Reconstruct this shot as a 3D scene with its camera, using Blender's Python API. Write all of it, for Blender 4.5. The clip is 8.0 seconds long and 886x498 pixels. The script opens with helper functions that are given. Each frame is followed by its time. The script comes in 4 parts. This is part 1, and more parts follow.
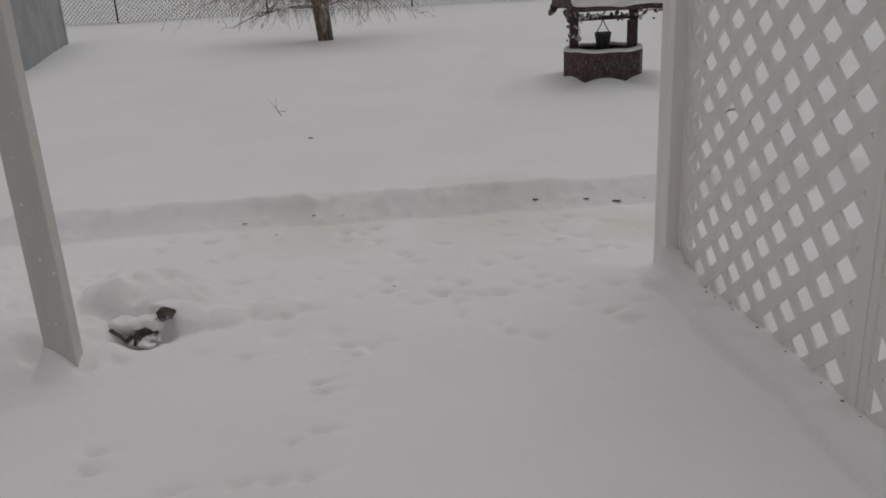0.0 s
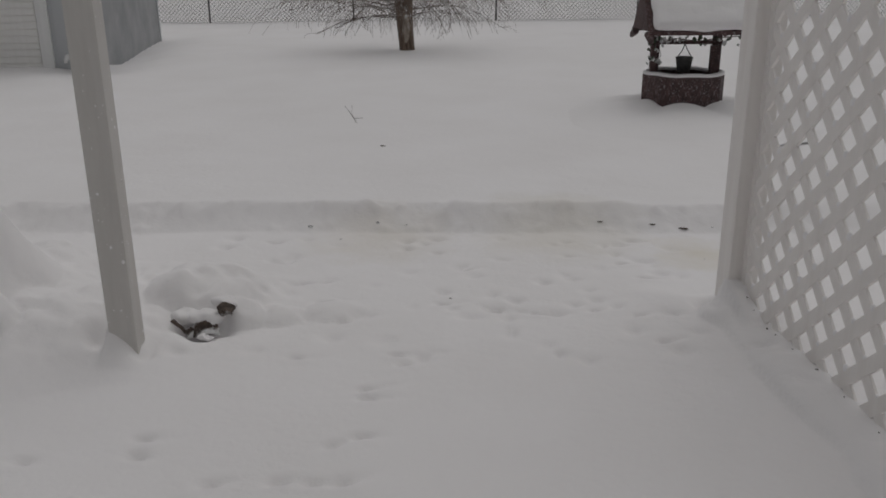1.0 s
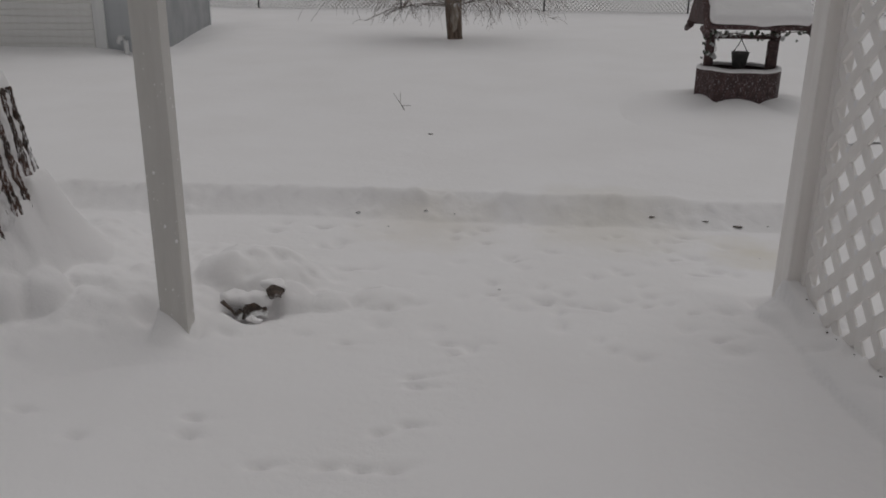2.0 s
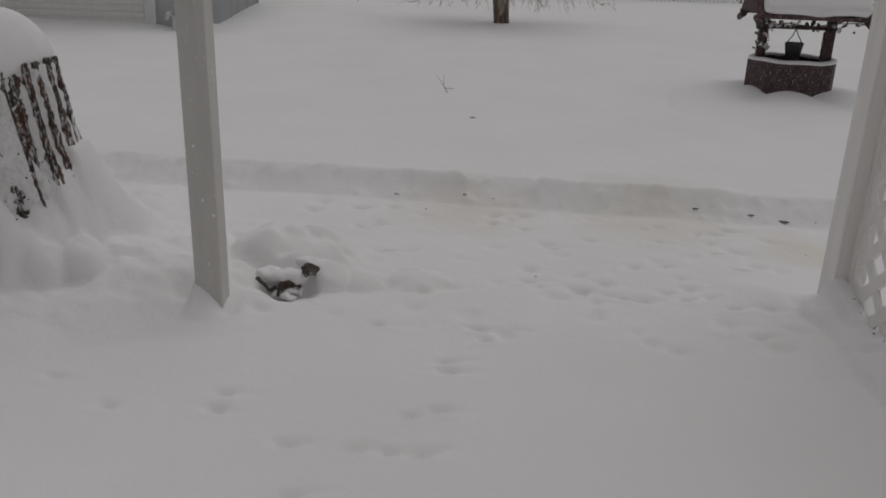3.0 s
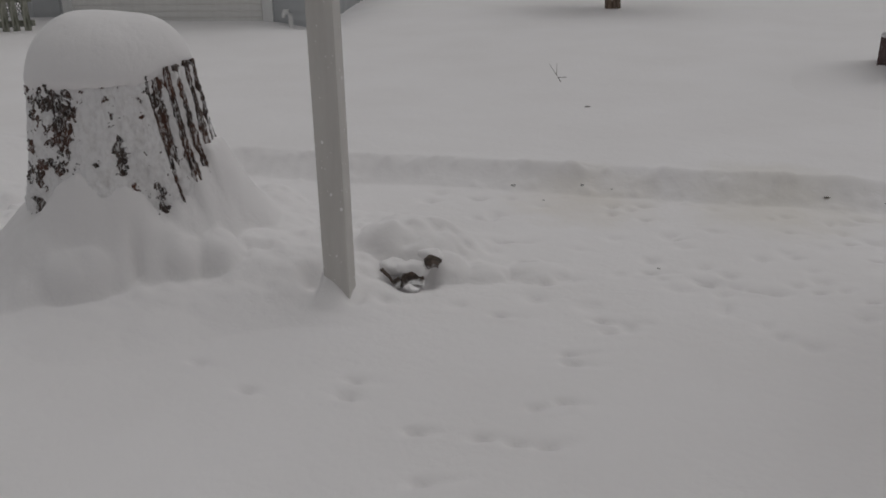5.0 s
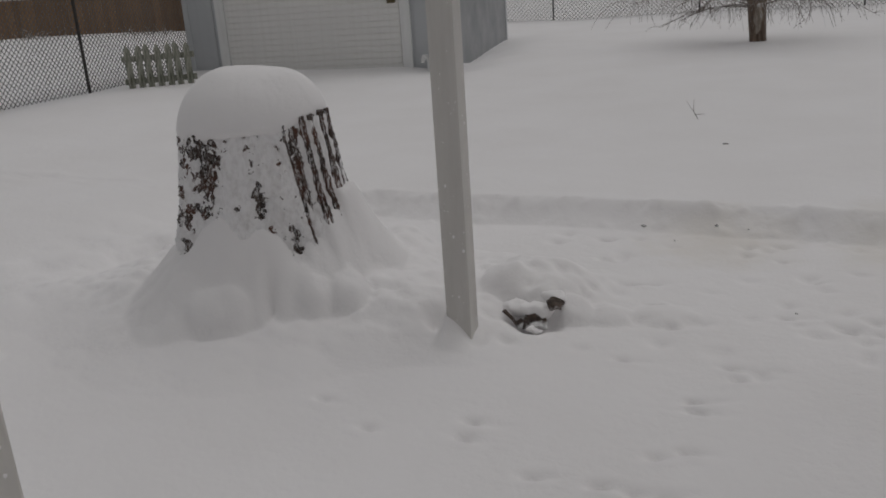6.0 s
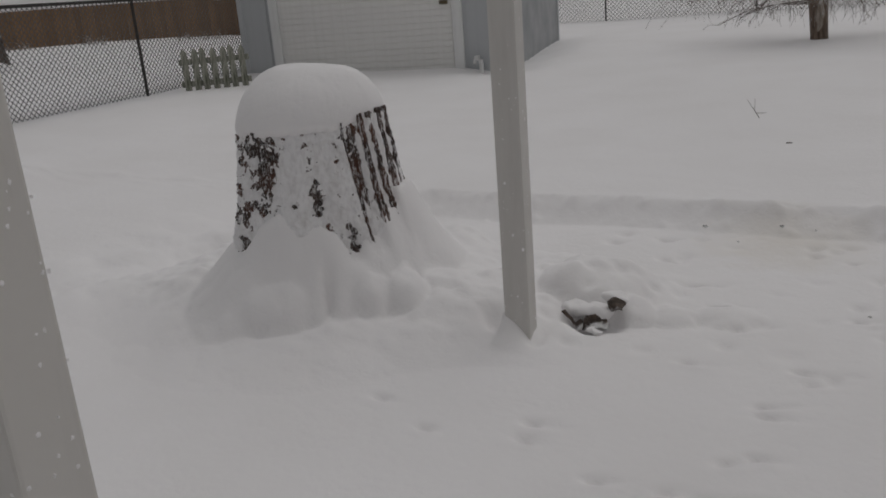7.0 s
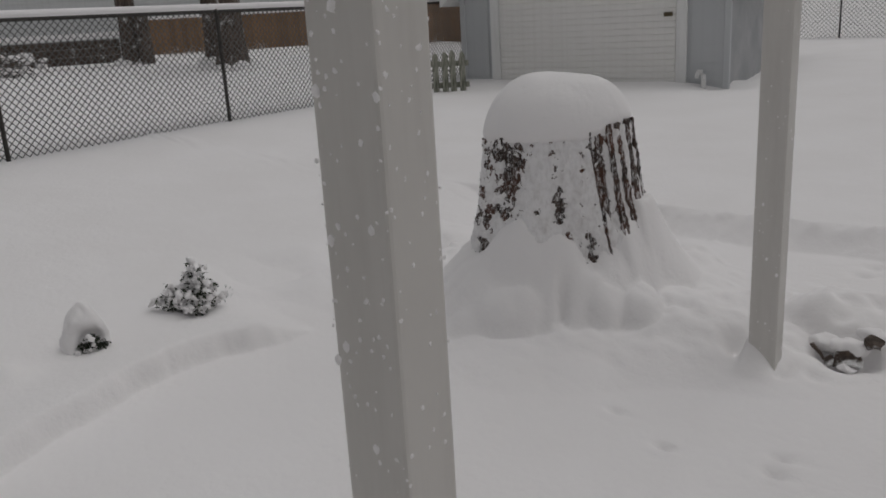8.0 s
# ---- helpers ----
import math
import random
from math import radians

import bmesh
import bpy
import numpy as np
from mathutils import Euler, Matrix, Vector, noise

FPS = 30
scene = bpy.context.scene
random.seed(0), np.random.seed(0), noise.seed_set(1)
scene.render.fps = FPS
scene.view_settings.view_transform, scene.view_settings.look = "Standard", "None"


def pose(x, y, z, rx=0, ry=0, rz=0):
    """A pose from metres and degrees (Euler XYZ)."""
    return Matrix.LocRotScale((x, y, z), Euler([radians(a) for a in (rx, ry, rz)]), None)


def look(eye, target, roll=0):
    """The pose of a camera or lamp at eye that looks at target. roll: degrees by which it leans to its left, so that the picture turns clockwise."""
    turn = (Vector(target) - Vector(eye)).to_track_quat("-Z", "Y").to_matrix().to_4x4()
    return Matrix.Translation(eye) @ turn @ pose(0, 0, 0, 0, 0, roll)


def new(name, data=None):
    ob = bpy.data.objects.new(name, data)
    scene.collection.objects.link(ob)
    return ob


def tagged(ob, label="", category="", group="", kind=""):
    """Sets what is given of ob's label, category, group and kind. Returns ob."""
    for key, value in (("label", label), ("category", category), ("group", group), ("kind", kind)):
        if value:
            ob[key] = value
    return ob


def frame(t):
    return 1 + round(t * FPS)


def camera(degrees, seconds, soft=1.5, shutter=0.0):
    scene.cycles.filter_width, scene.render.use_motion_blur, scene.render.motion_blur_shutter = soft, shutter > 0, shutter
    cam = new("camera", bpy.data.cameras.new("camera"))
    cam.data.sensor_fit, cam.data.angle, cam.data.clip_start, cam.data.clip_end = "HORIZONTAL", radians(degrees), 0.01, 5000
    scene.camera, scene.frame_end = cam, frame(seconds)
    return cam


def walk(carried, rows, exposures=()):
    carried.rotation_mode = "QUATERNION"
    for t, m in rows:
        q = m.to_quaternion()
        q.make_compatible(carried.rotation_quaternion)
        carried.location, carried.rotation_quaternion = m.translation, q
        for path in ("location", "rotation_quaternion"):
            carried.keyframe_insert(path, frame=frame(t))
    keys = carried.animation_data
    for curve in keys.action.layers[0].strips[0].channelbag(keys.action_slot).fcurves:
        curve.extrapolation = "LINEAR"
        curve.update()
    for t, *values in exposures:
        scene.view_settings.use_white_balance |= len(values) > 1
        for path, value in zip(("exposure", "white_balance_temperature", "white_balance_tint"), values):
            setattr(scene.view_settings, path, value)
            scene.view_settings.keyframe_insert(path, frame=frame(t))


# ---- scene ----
PATH = [
    (0, (0.446, 0.797, 1.253), (0.071, 2.649, 0.597), -2.9),
    (0.5, (0.525, 0.822, 1.283), (0.044, 2.655, 0.645), -2.6),
    (1, (0.489, 0.797, 1.264), (-0.048, 2.62, 0.64), -0.4),
    (1.5, (0.461, 0.798, 1.249), (-0.115, 2.606, 0.616), 0.3),
    (2, (0.428, 0.813, 1.247), (-0.191, 2.602, 0.602), 0.7),
    (3.5, (0.424, 0.851, 1.223), (-0.291, 2.585, 0.529), 2.1),
    (4, (0.418, 0.838, 1.24), (-0.287, 2.572, 0.538), 1.9),
    (4.5, (0.389, 0.827, 1.233), (-0.33, 2.556, 0.53), 1.6),
    (5, (0.376, 0.808, 1.244), (-0.547, 2.435, 0.538), -0.9),
    (6.5, (0.466, 0.838, 1.263), (-0.792, 2.28, 0.682), -4.3),
    (7, (0.39, 0.833, 1.236), (-0.915, 2.228, 0.644), -4.6),
    (7.5, (0.317, 0.754, 1.248), (-1.164, 1.977, 0.688), -4.3),
    (8, (0.275, 0.67, 1.251), (-1.325, 1.739, 0.709), -3.4),
]
cam = camera(56.0, 8.0, soft=1.75)
walk(cam, [(t, look(e, g, r)) for t, e, g, r in PATH],
     exposures=[(0, -0.03), (0.5, -0.11), (2, -0.14), (3.5, -0.16), (5, -0.16), (6.5, -0.11), (7, -0.12), (7.5, -0.06), (8, 0.02)])
scene.view_settings.exposure = 0.0

# ---------------------------------------------------------------- light
world = bpy.data.worlds.new("overcast")
scene.world = world
world.use_nodes = True
wn = world.node_tree.nodes
wn.clear()
sky = wn.new("ShaderNodeTexSky")
sky.sky_type = "NISHITA"
sky.sun_disc = False
sky.sun_elevation = radians(72)
sky.sun_rotation = radians(8)
sky.dust_density = 4.0
grey = wn.new("ShaderNodeHueSaturation")
grey.inputs["Saturation"].default_value = 0.10
bg = wn.new("ShaderNodeBackground")
bg.inputs["Strength"].default_value = 0.0525
wo = wn.new("ShaderNodeOutputWorld")
world.node_tree.links.new(sky.outputs[0], grey.inputs["Color"])
world.node_tree.links.new(grey.outputs[0], bg.inputs["Color"])
world.node_tree.links.new(bg.outputs[0], wo.inputs["Surface"])
sun = new("sun", bpy.data.lights.new("sun", "SUN"))
sun.data.energy, sun.data.angle, sun.data.color = 0.32, radians(100), (1.0, 0.955, 0.925)
sun.matrix_world = look((0.6, 2.6, 13), (0, 0, 0))


# ---------------------------------------------------------------- materials
def material(name, build):
    m = bpy.data.materials.new(name)
    m.use_nodes = True
    t = m.node_tree
    b = t.nodes["Principled BSDF"]
    build(t, b)
    return m


def node(t, kind, **ins):
    n = t.nodes.new(kind)
    for k, v in ins.items():
        n.inputs[k.replace("_", " ")].default_value = v
    return n


def coords(t, scale=(1, 1, 1)):
    c = t.nodes.new("ShaderNodeTexCoord")
    mp = node(t, "ShaderNodeMapping", Scale=scale)
    t.links.new(c.outputs["Object"], mp.inputs["Vector"])
    return mp.outputs["Vector"]


def noisy(t, scale, detail=4.0, rough=0.55, stretch=(1, 1, 1)):
    n = node(t, "ShaderNodeTexNoise", Scale=scale, Detail=detail, Roughness=rough)
    t.links.new(coords(t, stretch), n.inputs["Vector"])
    return n.outputs["Fac"]


def ramp(t, fac, *stops):
    r = t.nodes.new("ShaderNodeValToRGB")
    e = r.color_ramp.elements
    while len(e) < len(stops):
        e.new(0.5)
    for el, (p, c) in zip(e, stops):
        el.position, el.color = p, (*c, 1) if len(c) == 3 else c
    t.links.new(fac, r.inputs["Fac"])
    return r.outputs["Color"]


def mixed(t, fac, a, b, mode="MIX"):
    m = t.nodes.new("ShaderNodeMix")
    m.data_type, m.blend_type = "RGBA", mode
    for sock, v in ((m.inputs[0], fac), (m.inputs[6], a), (m.inputs[7], b)):
        if hasattr(v, "is_linked"):
            t.links.new(v, sock)
        elif isinstance(v, tuple):
            sock.default_value = (*v, 1)
        else:
            sock.default_value = v
    return m.outputs[2]


def bump(t, b, height, strength, distance, after=None):
    n = node(t, "ShaderNodeBump", Strength=strength, Distance=distance)
    t.links.new(height, n.inputs["Height"])
    if after is not None:
        t.links.new(after, n.inputs["Normal"])
    t.links.new(n.outputs[0], b.inputs["Normal"])
    return n.outputs[0]


def snow_build(t, b):
    soft = noisy(t, 1.3, 5)
    white = ramp(t, soft, (0.3, (0.875, 0.857, 0.857)), (0.75, (0.915, 0.90, 0.906)))
    geo = t.nodes.new("ShaderNodeNewGeometry")
    for place, size, tint in (((0.62, 4.72, -0.05), 0.34, (0.80, 0.755, 0.67)), ((-0.95, 4.55, -0.05), 0.45, (0.81, 0.775, 0.73)), ((-0.1, 4.85, 0.03), 0.5, (0.81, 0.78, 0.735))):
        far = node(t, "ShaderNodeVectorMath")
        far.operation = "DISTANCE"
        far.inputs[1].default_value = place
        t.links.new(geo.outputs["Position"], far.inputs[0])
        rag = node(t, "ShaderNodeMath")
        rag.operation = "MULTIPLY_ADD"
        t.links.new(noisy(t, 5, 4), rag.inputs[0])
        rag.inputs[1].default_value = 0.45
        t.links.new(far.outputs["Value"], rag.inputs[2])
        white = mixed(t, ramp(t, rag.outputs[0], (size * 0.7, (0.8, 0.8, 0.8)), (size * 1.2 + 0.12, (0, 0, 0))), white, tint)
    t.links.new(white, b.inputs["Base Color"])
    b.inputs["Roughness"].default_value = 0.75
    b.inputs["Specular IOR Level"].default_value = 0.2
    n1 = bump(t, b, noisy(t, 9, 4), 0.35, 0.012)
    n2 = bump(t, b, noisy(t, 34, 4, 0.6), 0.4, 0.006, n1)
    bump(t, b, noisy(t, 160, 2), 0.3, 0.002, n2)


def paint_build(base, dirt, rough=0.5):
    def build(t, b):
        streak = noisy(t, 6, 5, 0.6, (3, 3, 0.35))
        fine = noisy(t, 55, 3)
        col = ramp(t, streak, (0.32, dirt), (0.55, base))
        col = mixed(t, 0.12, col, ramp(t, fine, (0.3, dirt), (0.7, base)))
        t.links.new(col, b.inputs["Base Color"])
        b.inputs["Roughness"].default_value = rough
        bump(t, b, fine, 0.12, 0.001)
    return build


def bark_build(snow_lo, snow_hi, a, c, stretch=(1, 1, 0.16)):
    def build(t, b):
        grain = noisy(t, 34, 6, 0.65, stretch)
        col = ramp(t, grain, (0.32, a), (0.62, c), (0.8, (c[0] * 1.5, c[1] * 1.5, c[2] * 1.6)))
        patch = noisy(t, 7.5, 6, 0.62, (1, 1, 0.8))
        fac = ramp(t, patch, (snow_lo, (0, 0, 0)), (snow_hi, (1, 1, 1)))
        t.links.new(mixed(t, fac, col, (0.80, 0.80, 0.80)), b.inputs["Base Color"])
        b.inputs["Roughness"].default_value = 0.9
        bump(t, b, grain, 0.7, 0.012)
    return build


def stump_build(t, b):
    grain = noisy(t, 42, 6, 0.65, (1, 1, 0.16))
    warm = noisy(t, 7, 3)
    col = ramp(t, grain, (0.34, (0.020, 0.016, 0.015)), (0.56, (0.085, 0.062, 0.052)), (0.8, (0.20, 0.165, 0.145)))
    col = mixed(t, ramp(t, warm, (0.48, (0, 0, 0)), (0.62, (0.75, 0.75, 0.75))), col, (0.125, 0.052, 0.032))
    # frost caught on the rough bark
    frost = ramp(t, noisy(t, 110, 5, 0.7, (1, 1, 0.22)), (0.515, (0, 0, 0)), (0.60, (0.85, 0.85, 0.85)))
    t.links.new(mixed(t, frost, col, (0.72, 0.71, 0.715)), b.inputs["Base Color"])
    b.inputs["Roughness"].default_value = 0.9
    bump(t, b, grain, 0.6, 0.010)


def metal_build(c, rough):
    def build(t, b):
        n = noisy(t, 40, 4)
        t.links.new(ramp(t, n, (0.35, tuple(x * 0.6 for x in c)), (0.7, c)), b.inputs["Base Color"])
        b.inputs["Metallic"].default_value = 0.6
        b.inputs["Roughness"].default_value = rough
    return build


def wood_build(a, c, stretch=(12, 12, 0.8)):
    def build(t, b):
        g = noisy(t, 5, 6, 0.6, stretch)
        col = ramp(t, g, (0.3, a), (0.7, c))
        oi = t.nodes.new("ShaderNodeObjectInfo")
        tone = ramp(t, oi.outputs["Random"], (0.0, (0.78, 0.78, 0.78)), (1.0, (1.12, 1.1, 1.08)))
        t.links.new(mixed(t, 1.0, col, tone, "MULTIPLY"), b.inputs["Base Color"])
        b.inputs["Roughness"].default_value = 0.8
        bump(t, b, g, 0.4, 0.004)
    return build


# Mottled, darker copy of the siding: the side wall's shade is in its colour.
def shaded_siding_build(t, b):
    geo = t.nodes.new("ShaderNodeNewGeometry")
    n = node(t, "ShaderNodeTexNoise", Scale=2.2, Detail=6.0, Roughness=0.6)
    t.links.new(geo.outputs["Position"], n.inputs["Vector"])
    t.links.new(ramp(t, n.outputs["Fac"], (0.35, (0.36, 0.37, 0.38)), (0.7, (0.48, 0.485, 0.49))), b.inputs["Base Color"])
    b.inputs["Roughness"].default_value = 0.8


SNOW = material("snow", snow_build)
# White vinyl twice, with the fall of light in its tone: darker posts, lighter screen.
VINYL = material("shaded_vinyl", paint_build((0.63, 0.61, 0.58), (0.57, 0.55, 0.52), 0.42))
LIT_VINYL = material("lit_vinyl", paint_build((0.88, 0.85, 0.825), (0.82, 0.785, 0.755), 0.45))
SIDING = material("blue_grey_siding", paint_build((0.555, 0.570, 0.580), (0.535, 0.550, 0.560), 0.6))
SHADED_SIDING = material("shaded_siding", shaded_siding_build)
TRIM = material("white_trim", paint_build((0.84, 0.84, 0.83), (0.77, 0.77, 0.755), 0.5))
DOOR = material("cream_door", paint_build((0.86, 0.85, 0.825), (0.82, 0.81, 0.78), 0.5))
STUMP_BARK = material("stump_bark", stump_build)
BARK = material("dark_bark", bark_build(0.58, 0.70, (0.034, 0.027, 0.023), (0.13, 0.10, 0.082)))
WOUND = material("bare_wood", bark_build(0.56, 0.66, (0.22, 0.18, 0.145), (0.42, 0.37, 0.32)))
TWIG = material("twig_bark", bark_build(0.54, 0.62, (0.08, 0.062, 0.055), (0.22, 0.18, 0.155)))
TRUNK = material("tree_bark", bark_build(0.64, 0.74, (0.06, 0.045, 0.036), (0.25, 0.185, 0.14)))


def well_build(t, b):
    wood_build((0.048, 0.030, 0.031), (0.140, 0.084, 0.082), (5, 5, 2.5))(t, b)
    col = b.inputs["Base Color"].links[0].from_socket
    speck = noisy(t, 75, 3, 0.5)
    patch = noisy(t, 9, 4, 0.6)
    fac = mixed(t, 1.0, ramp(t, speck, (0.58, (0, 0, 0)), (0.70, (0.6, 0.6, 0.6))), ramp(t, patch, (0.35, (0.1, 0.1, 0.1)), (0.65, (1, 1, 1))), "MULTIPLY")
    t.links.new(mixed(t, fac, col, (0.78, 0.77, 0.78)), b.inputs["Base Color"])


WELL_WOOD = material("well_wood", well_build)
GREY_WOOD = material("picket_wood", bark_build(0.66, 0.76, (0.07, 0.078, 0.05), (0.40, 0.40, 0.34)))
BROWN_WOOD = material("brown_fence_wood", wood_build((0.19, 0.11, 0.06), (0.32, 0.20, 0.115)))
SNOWY_BARK = material("snowy_bark", bark_build(0.47, 0.56, (0.02, 0.016, 0.014), (0.11, 0.08, 0.065), (1, 1, 1)))
STEEL = material("dark_steel", metal_build((0.09, 0.085, 0.08), 0.6))
WIRE = material("galvanised_wire", metal_build((0.21, 0.21, 0.205), 0.6))
BRASS = material("tarnished_latch", metal_build((0.20, 0.16, 0.10), 0.5))
LEAF = material("ivy_leaf", bark_build(0.46, 0.54, (0.03, 0.045, 0.03), (0.08, 0.10, 0.065), (1, 1, 1)))
NEEDLE = material("shrub_leaf", bark_build(0.55, 0.62, (0.02, 0.028, 0.018), (0.06, 0.07, 0.045), (1, 1, 1)))



def thin_snow_build(t, b):
    veil = noisy(t, 16, 6, 0.65)
    pit = noisy(t, 70, 4, 0.6, (1, 1, 0.5))
    col = ramp(t, veil, (0.34, (0.72, 0.705, 0.70)), (0.50, (0.84, 0.83, 0.835)))
    t.links.new(mixed(t, 0.18, col, ramp(t, pit, (0.36, (0.36, 0.33, 0.32)), (0.52, (0.86, 0.85, 0.855)))), b.inputs["Base Color"])
    b.inputs["Roughness"].default_value = 0.8
    bump(t, b, pit, 0.5, 0.006)


THIN_SNOW = material("thin_snow", thin_snow_build)
# Grey of the unseen wall, chosen for how far it darkens the porch.
UNSEEN_SIDING = material("unseen_wall_siding", paint_build((0.47, 0.47, 0.46), (0.41, 0.41, 0.40), 0.6))
PALE_SIDING = material("pale_siding", paint_build((0.60, 0.61, 0.61), (0.52, 0.53, 0.53), 0.6))


# ---------------------------------------------------------------- helpers
def part(name, bm, mat, parent=None, label=""):
    me = bpy.data.meshes.new(name)
    if isinstance(bm, tuple):
        me.from_pydata([tuple(v) for v in bm[0]], [], bm[1])
    else:
        bm.to_mesh(me)
        bm.free()
    me.materials.append(mat)
    ob = new(name, me)
    ob.parent = parent
    return tagged(ob, label)


def shared(name, like, parent, m):
    ob = new(name, like.data)
    ob.parent = parent
    ob.matrix_basis = m
    return ob


def smooth(ob):
    for p in ob.data.polygons:
        p.use_smooth = True
    return ob


def box(sx, sy, sz, at=(0, 0, 0), bevel=0.0, bm=None, turn=None):
    bm = bm or bmesh.new()
    m = Matrix.Translation(at)
    if turn is not None:
        m = m @ turn
    r = bmesh.ops.create_cube(bm, size=1, matrix=m @ Matrix.Diagonal((sx, sy, sz, 1)))
    if bevel:
        es = list({e for v in r["verts"] for e in v.link_edges})
        bmesh.ops.bevel(bm, geom=es, offset=bevel, segments=2, affect="EDGES", profile=0.6)
    return bm


def tube(bm, pts, radii, sides=6):
    """A tapered tube along points."""
    rings = []
    for i, p in enumerate(pts):
        p = Vector(p)
        d = (Vector(pts[min(i + 1, len(pts) - 1)]) - Vector(pts[max(i - 1, 0)])).normalized()
        a = d.orthogonal().normalized() if abs(d.z) < 0.95 else Vector((1, 0, 0))
        a = (a - d * a.dot(d)).normalized()
        c = d.cross(a)
        rings.append([bm.verts.new(p + (a * math.cos(k * math.tau / sides) + c * math.sin(k * math.tau / sides)) * radii[i]) for k in range(sides)])
    for r0, r1 in zip(rings, rings[1:]):
        for k in range(sides):
            bm.faces.new((r0[k], r0[(k + 1) % sides], r1[(k + 1) % sides], r1[k]))
    bm.faces.new(rings[0][::-1])
    bm.faces.new(rings[-1])
    return bm


def thing(name, m, label, category, group="", kind=""):
    ob = new(name)
    ob.matrix_basis = m
    return tagged(ob, label, category, group, kind)


def lattice_noise(x, y, cell, seed):
    """Smooth value noise in -1..1 on arrays."""
    rng = np.random.RandomState(seed)
    table = rng.uniform(-1, 1, (256, 256))
    fx, fy = x / cell, y / cell
    ix, iy = np.floor(fx).astype(int), np.floor(fy).astype(int)
    tx, ty = fx - ix, fy - iy
    tx, ty = tx * tx * (3 - 2 * tx), ty * ty * (3 - 2 * ty)
    g = lambda a, c: table[a % 256, c % 256]
    return (g(ix, iy) * (1 - tx) + g(ix + 1, iy) * tx) * (1 - ty) + (g(ix, iy + 1) * (1 - tx) + g(ix + 1, iy + 1) * tx) * ty


def step(a, lo, hi):
    k = np.clip((a - lo) / (hi - lo), 0, 1)
    return k * k * (3 - 2 * k)


# ---------------------------------------------------------------- ground
PORCH = radians(20)
U2, V2 = (math.cos(PORCH), math.sin(PORCH)), (-math.sin(PORCH), math.cos(PORCH))
STUMP = (-2.28, 2.97)
POST_A, POST_B, POST_L = (-1.335, 3.05), (-0.4525, 1.0845), (0.71, 4.07)
SHED_YAW = radians(25.5)
# height of the snow against the stump, by direction round it
MOUND = ([-3.2, -2.6, -1.9, -1.72, -1.45, -1.18, -1.04, -0.93, -0.72, -0.55, -0.43, -0.33, -0.24, -0.10, -0.03, 0.02, 0.10, 0.25, 0.31, 0.6, 0.9, 1.4, 2.2, 3.2],
         [0.33, 0.33, 0.31, 0.33, 0.42, 0.475, 0.43, 0.405, 0.415, 0.385, 0.31, 0.30, 0.35, 0.355, 0.345, 0.42, 0.44, 0.43, 0.50, 0.515, 0.49, 0.42, 0.36, 0.33])
HEAPS = [(-2.13, 2.63, 0.20, 0.165, 0.25), (-1.89, 2.84, 0.105, 0.125, 0.225), (-1.785, 2.935, 0.10, 0.125, 0.20), (-1.75, 3.10, 0.13, 0.13, 0.17), (-1.62, 3.20, 0.10, 0.12, 0.12)]
WALL_END = (2.35, 3.3)
# paw prints trodden into the near snow, two coordinates each
PRINTS = [(-1.44, 2.45), (-1.19, 2.39), (-0.93, 2.59), (-0.9, 2.5), (-0.42, 3.05), (-0.39, 2.99), (-0.39, 2.71), (-0.33, 2.77),
          (-0.63, 2.44), (-0.46, 2.5), (-0.37, 2.52), (-0.29, 2.55), (-0.5, 2.26), (-0.74, 3.2), (-0.41, 3.32), (-0.36, 3.26),
          (-0.83, 3.69), (-0.71, 3.54), (-1.0, 3.52), (-1.03, 3.89), (-0.41, 4.24), (-0.39, 3.82), (-0.18, 3.83), (0.0, 3.82),
          (0.21, 3.9), (0.39, 3.88), (0.27, 4.51), (0.38, 4.34), (0.49, 3.66)]


def blob(x, y, cx, cy, r):
    return np.exp(-((x - cx) ** 2 + (y - cy) ** 2) / (r * r))


def trail(x, y, pts):
    """Distance to a broken line."""
    best = np.full(x.shape, 1e9)
    for (ax, ay), (bx, by) in zip(pts, pts[1:]):
        dx, dy = bx - ax, by - ay
        k = np.clip(((x - ax) * dx + (y - ay) * dy) / (dx * dx + dy * dy), 0, 1)
        best = np.minimum(best, np.hypot(x - ax - k * dx, y - ay - k * dy))
    return best


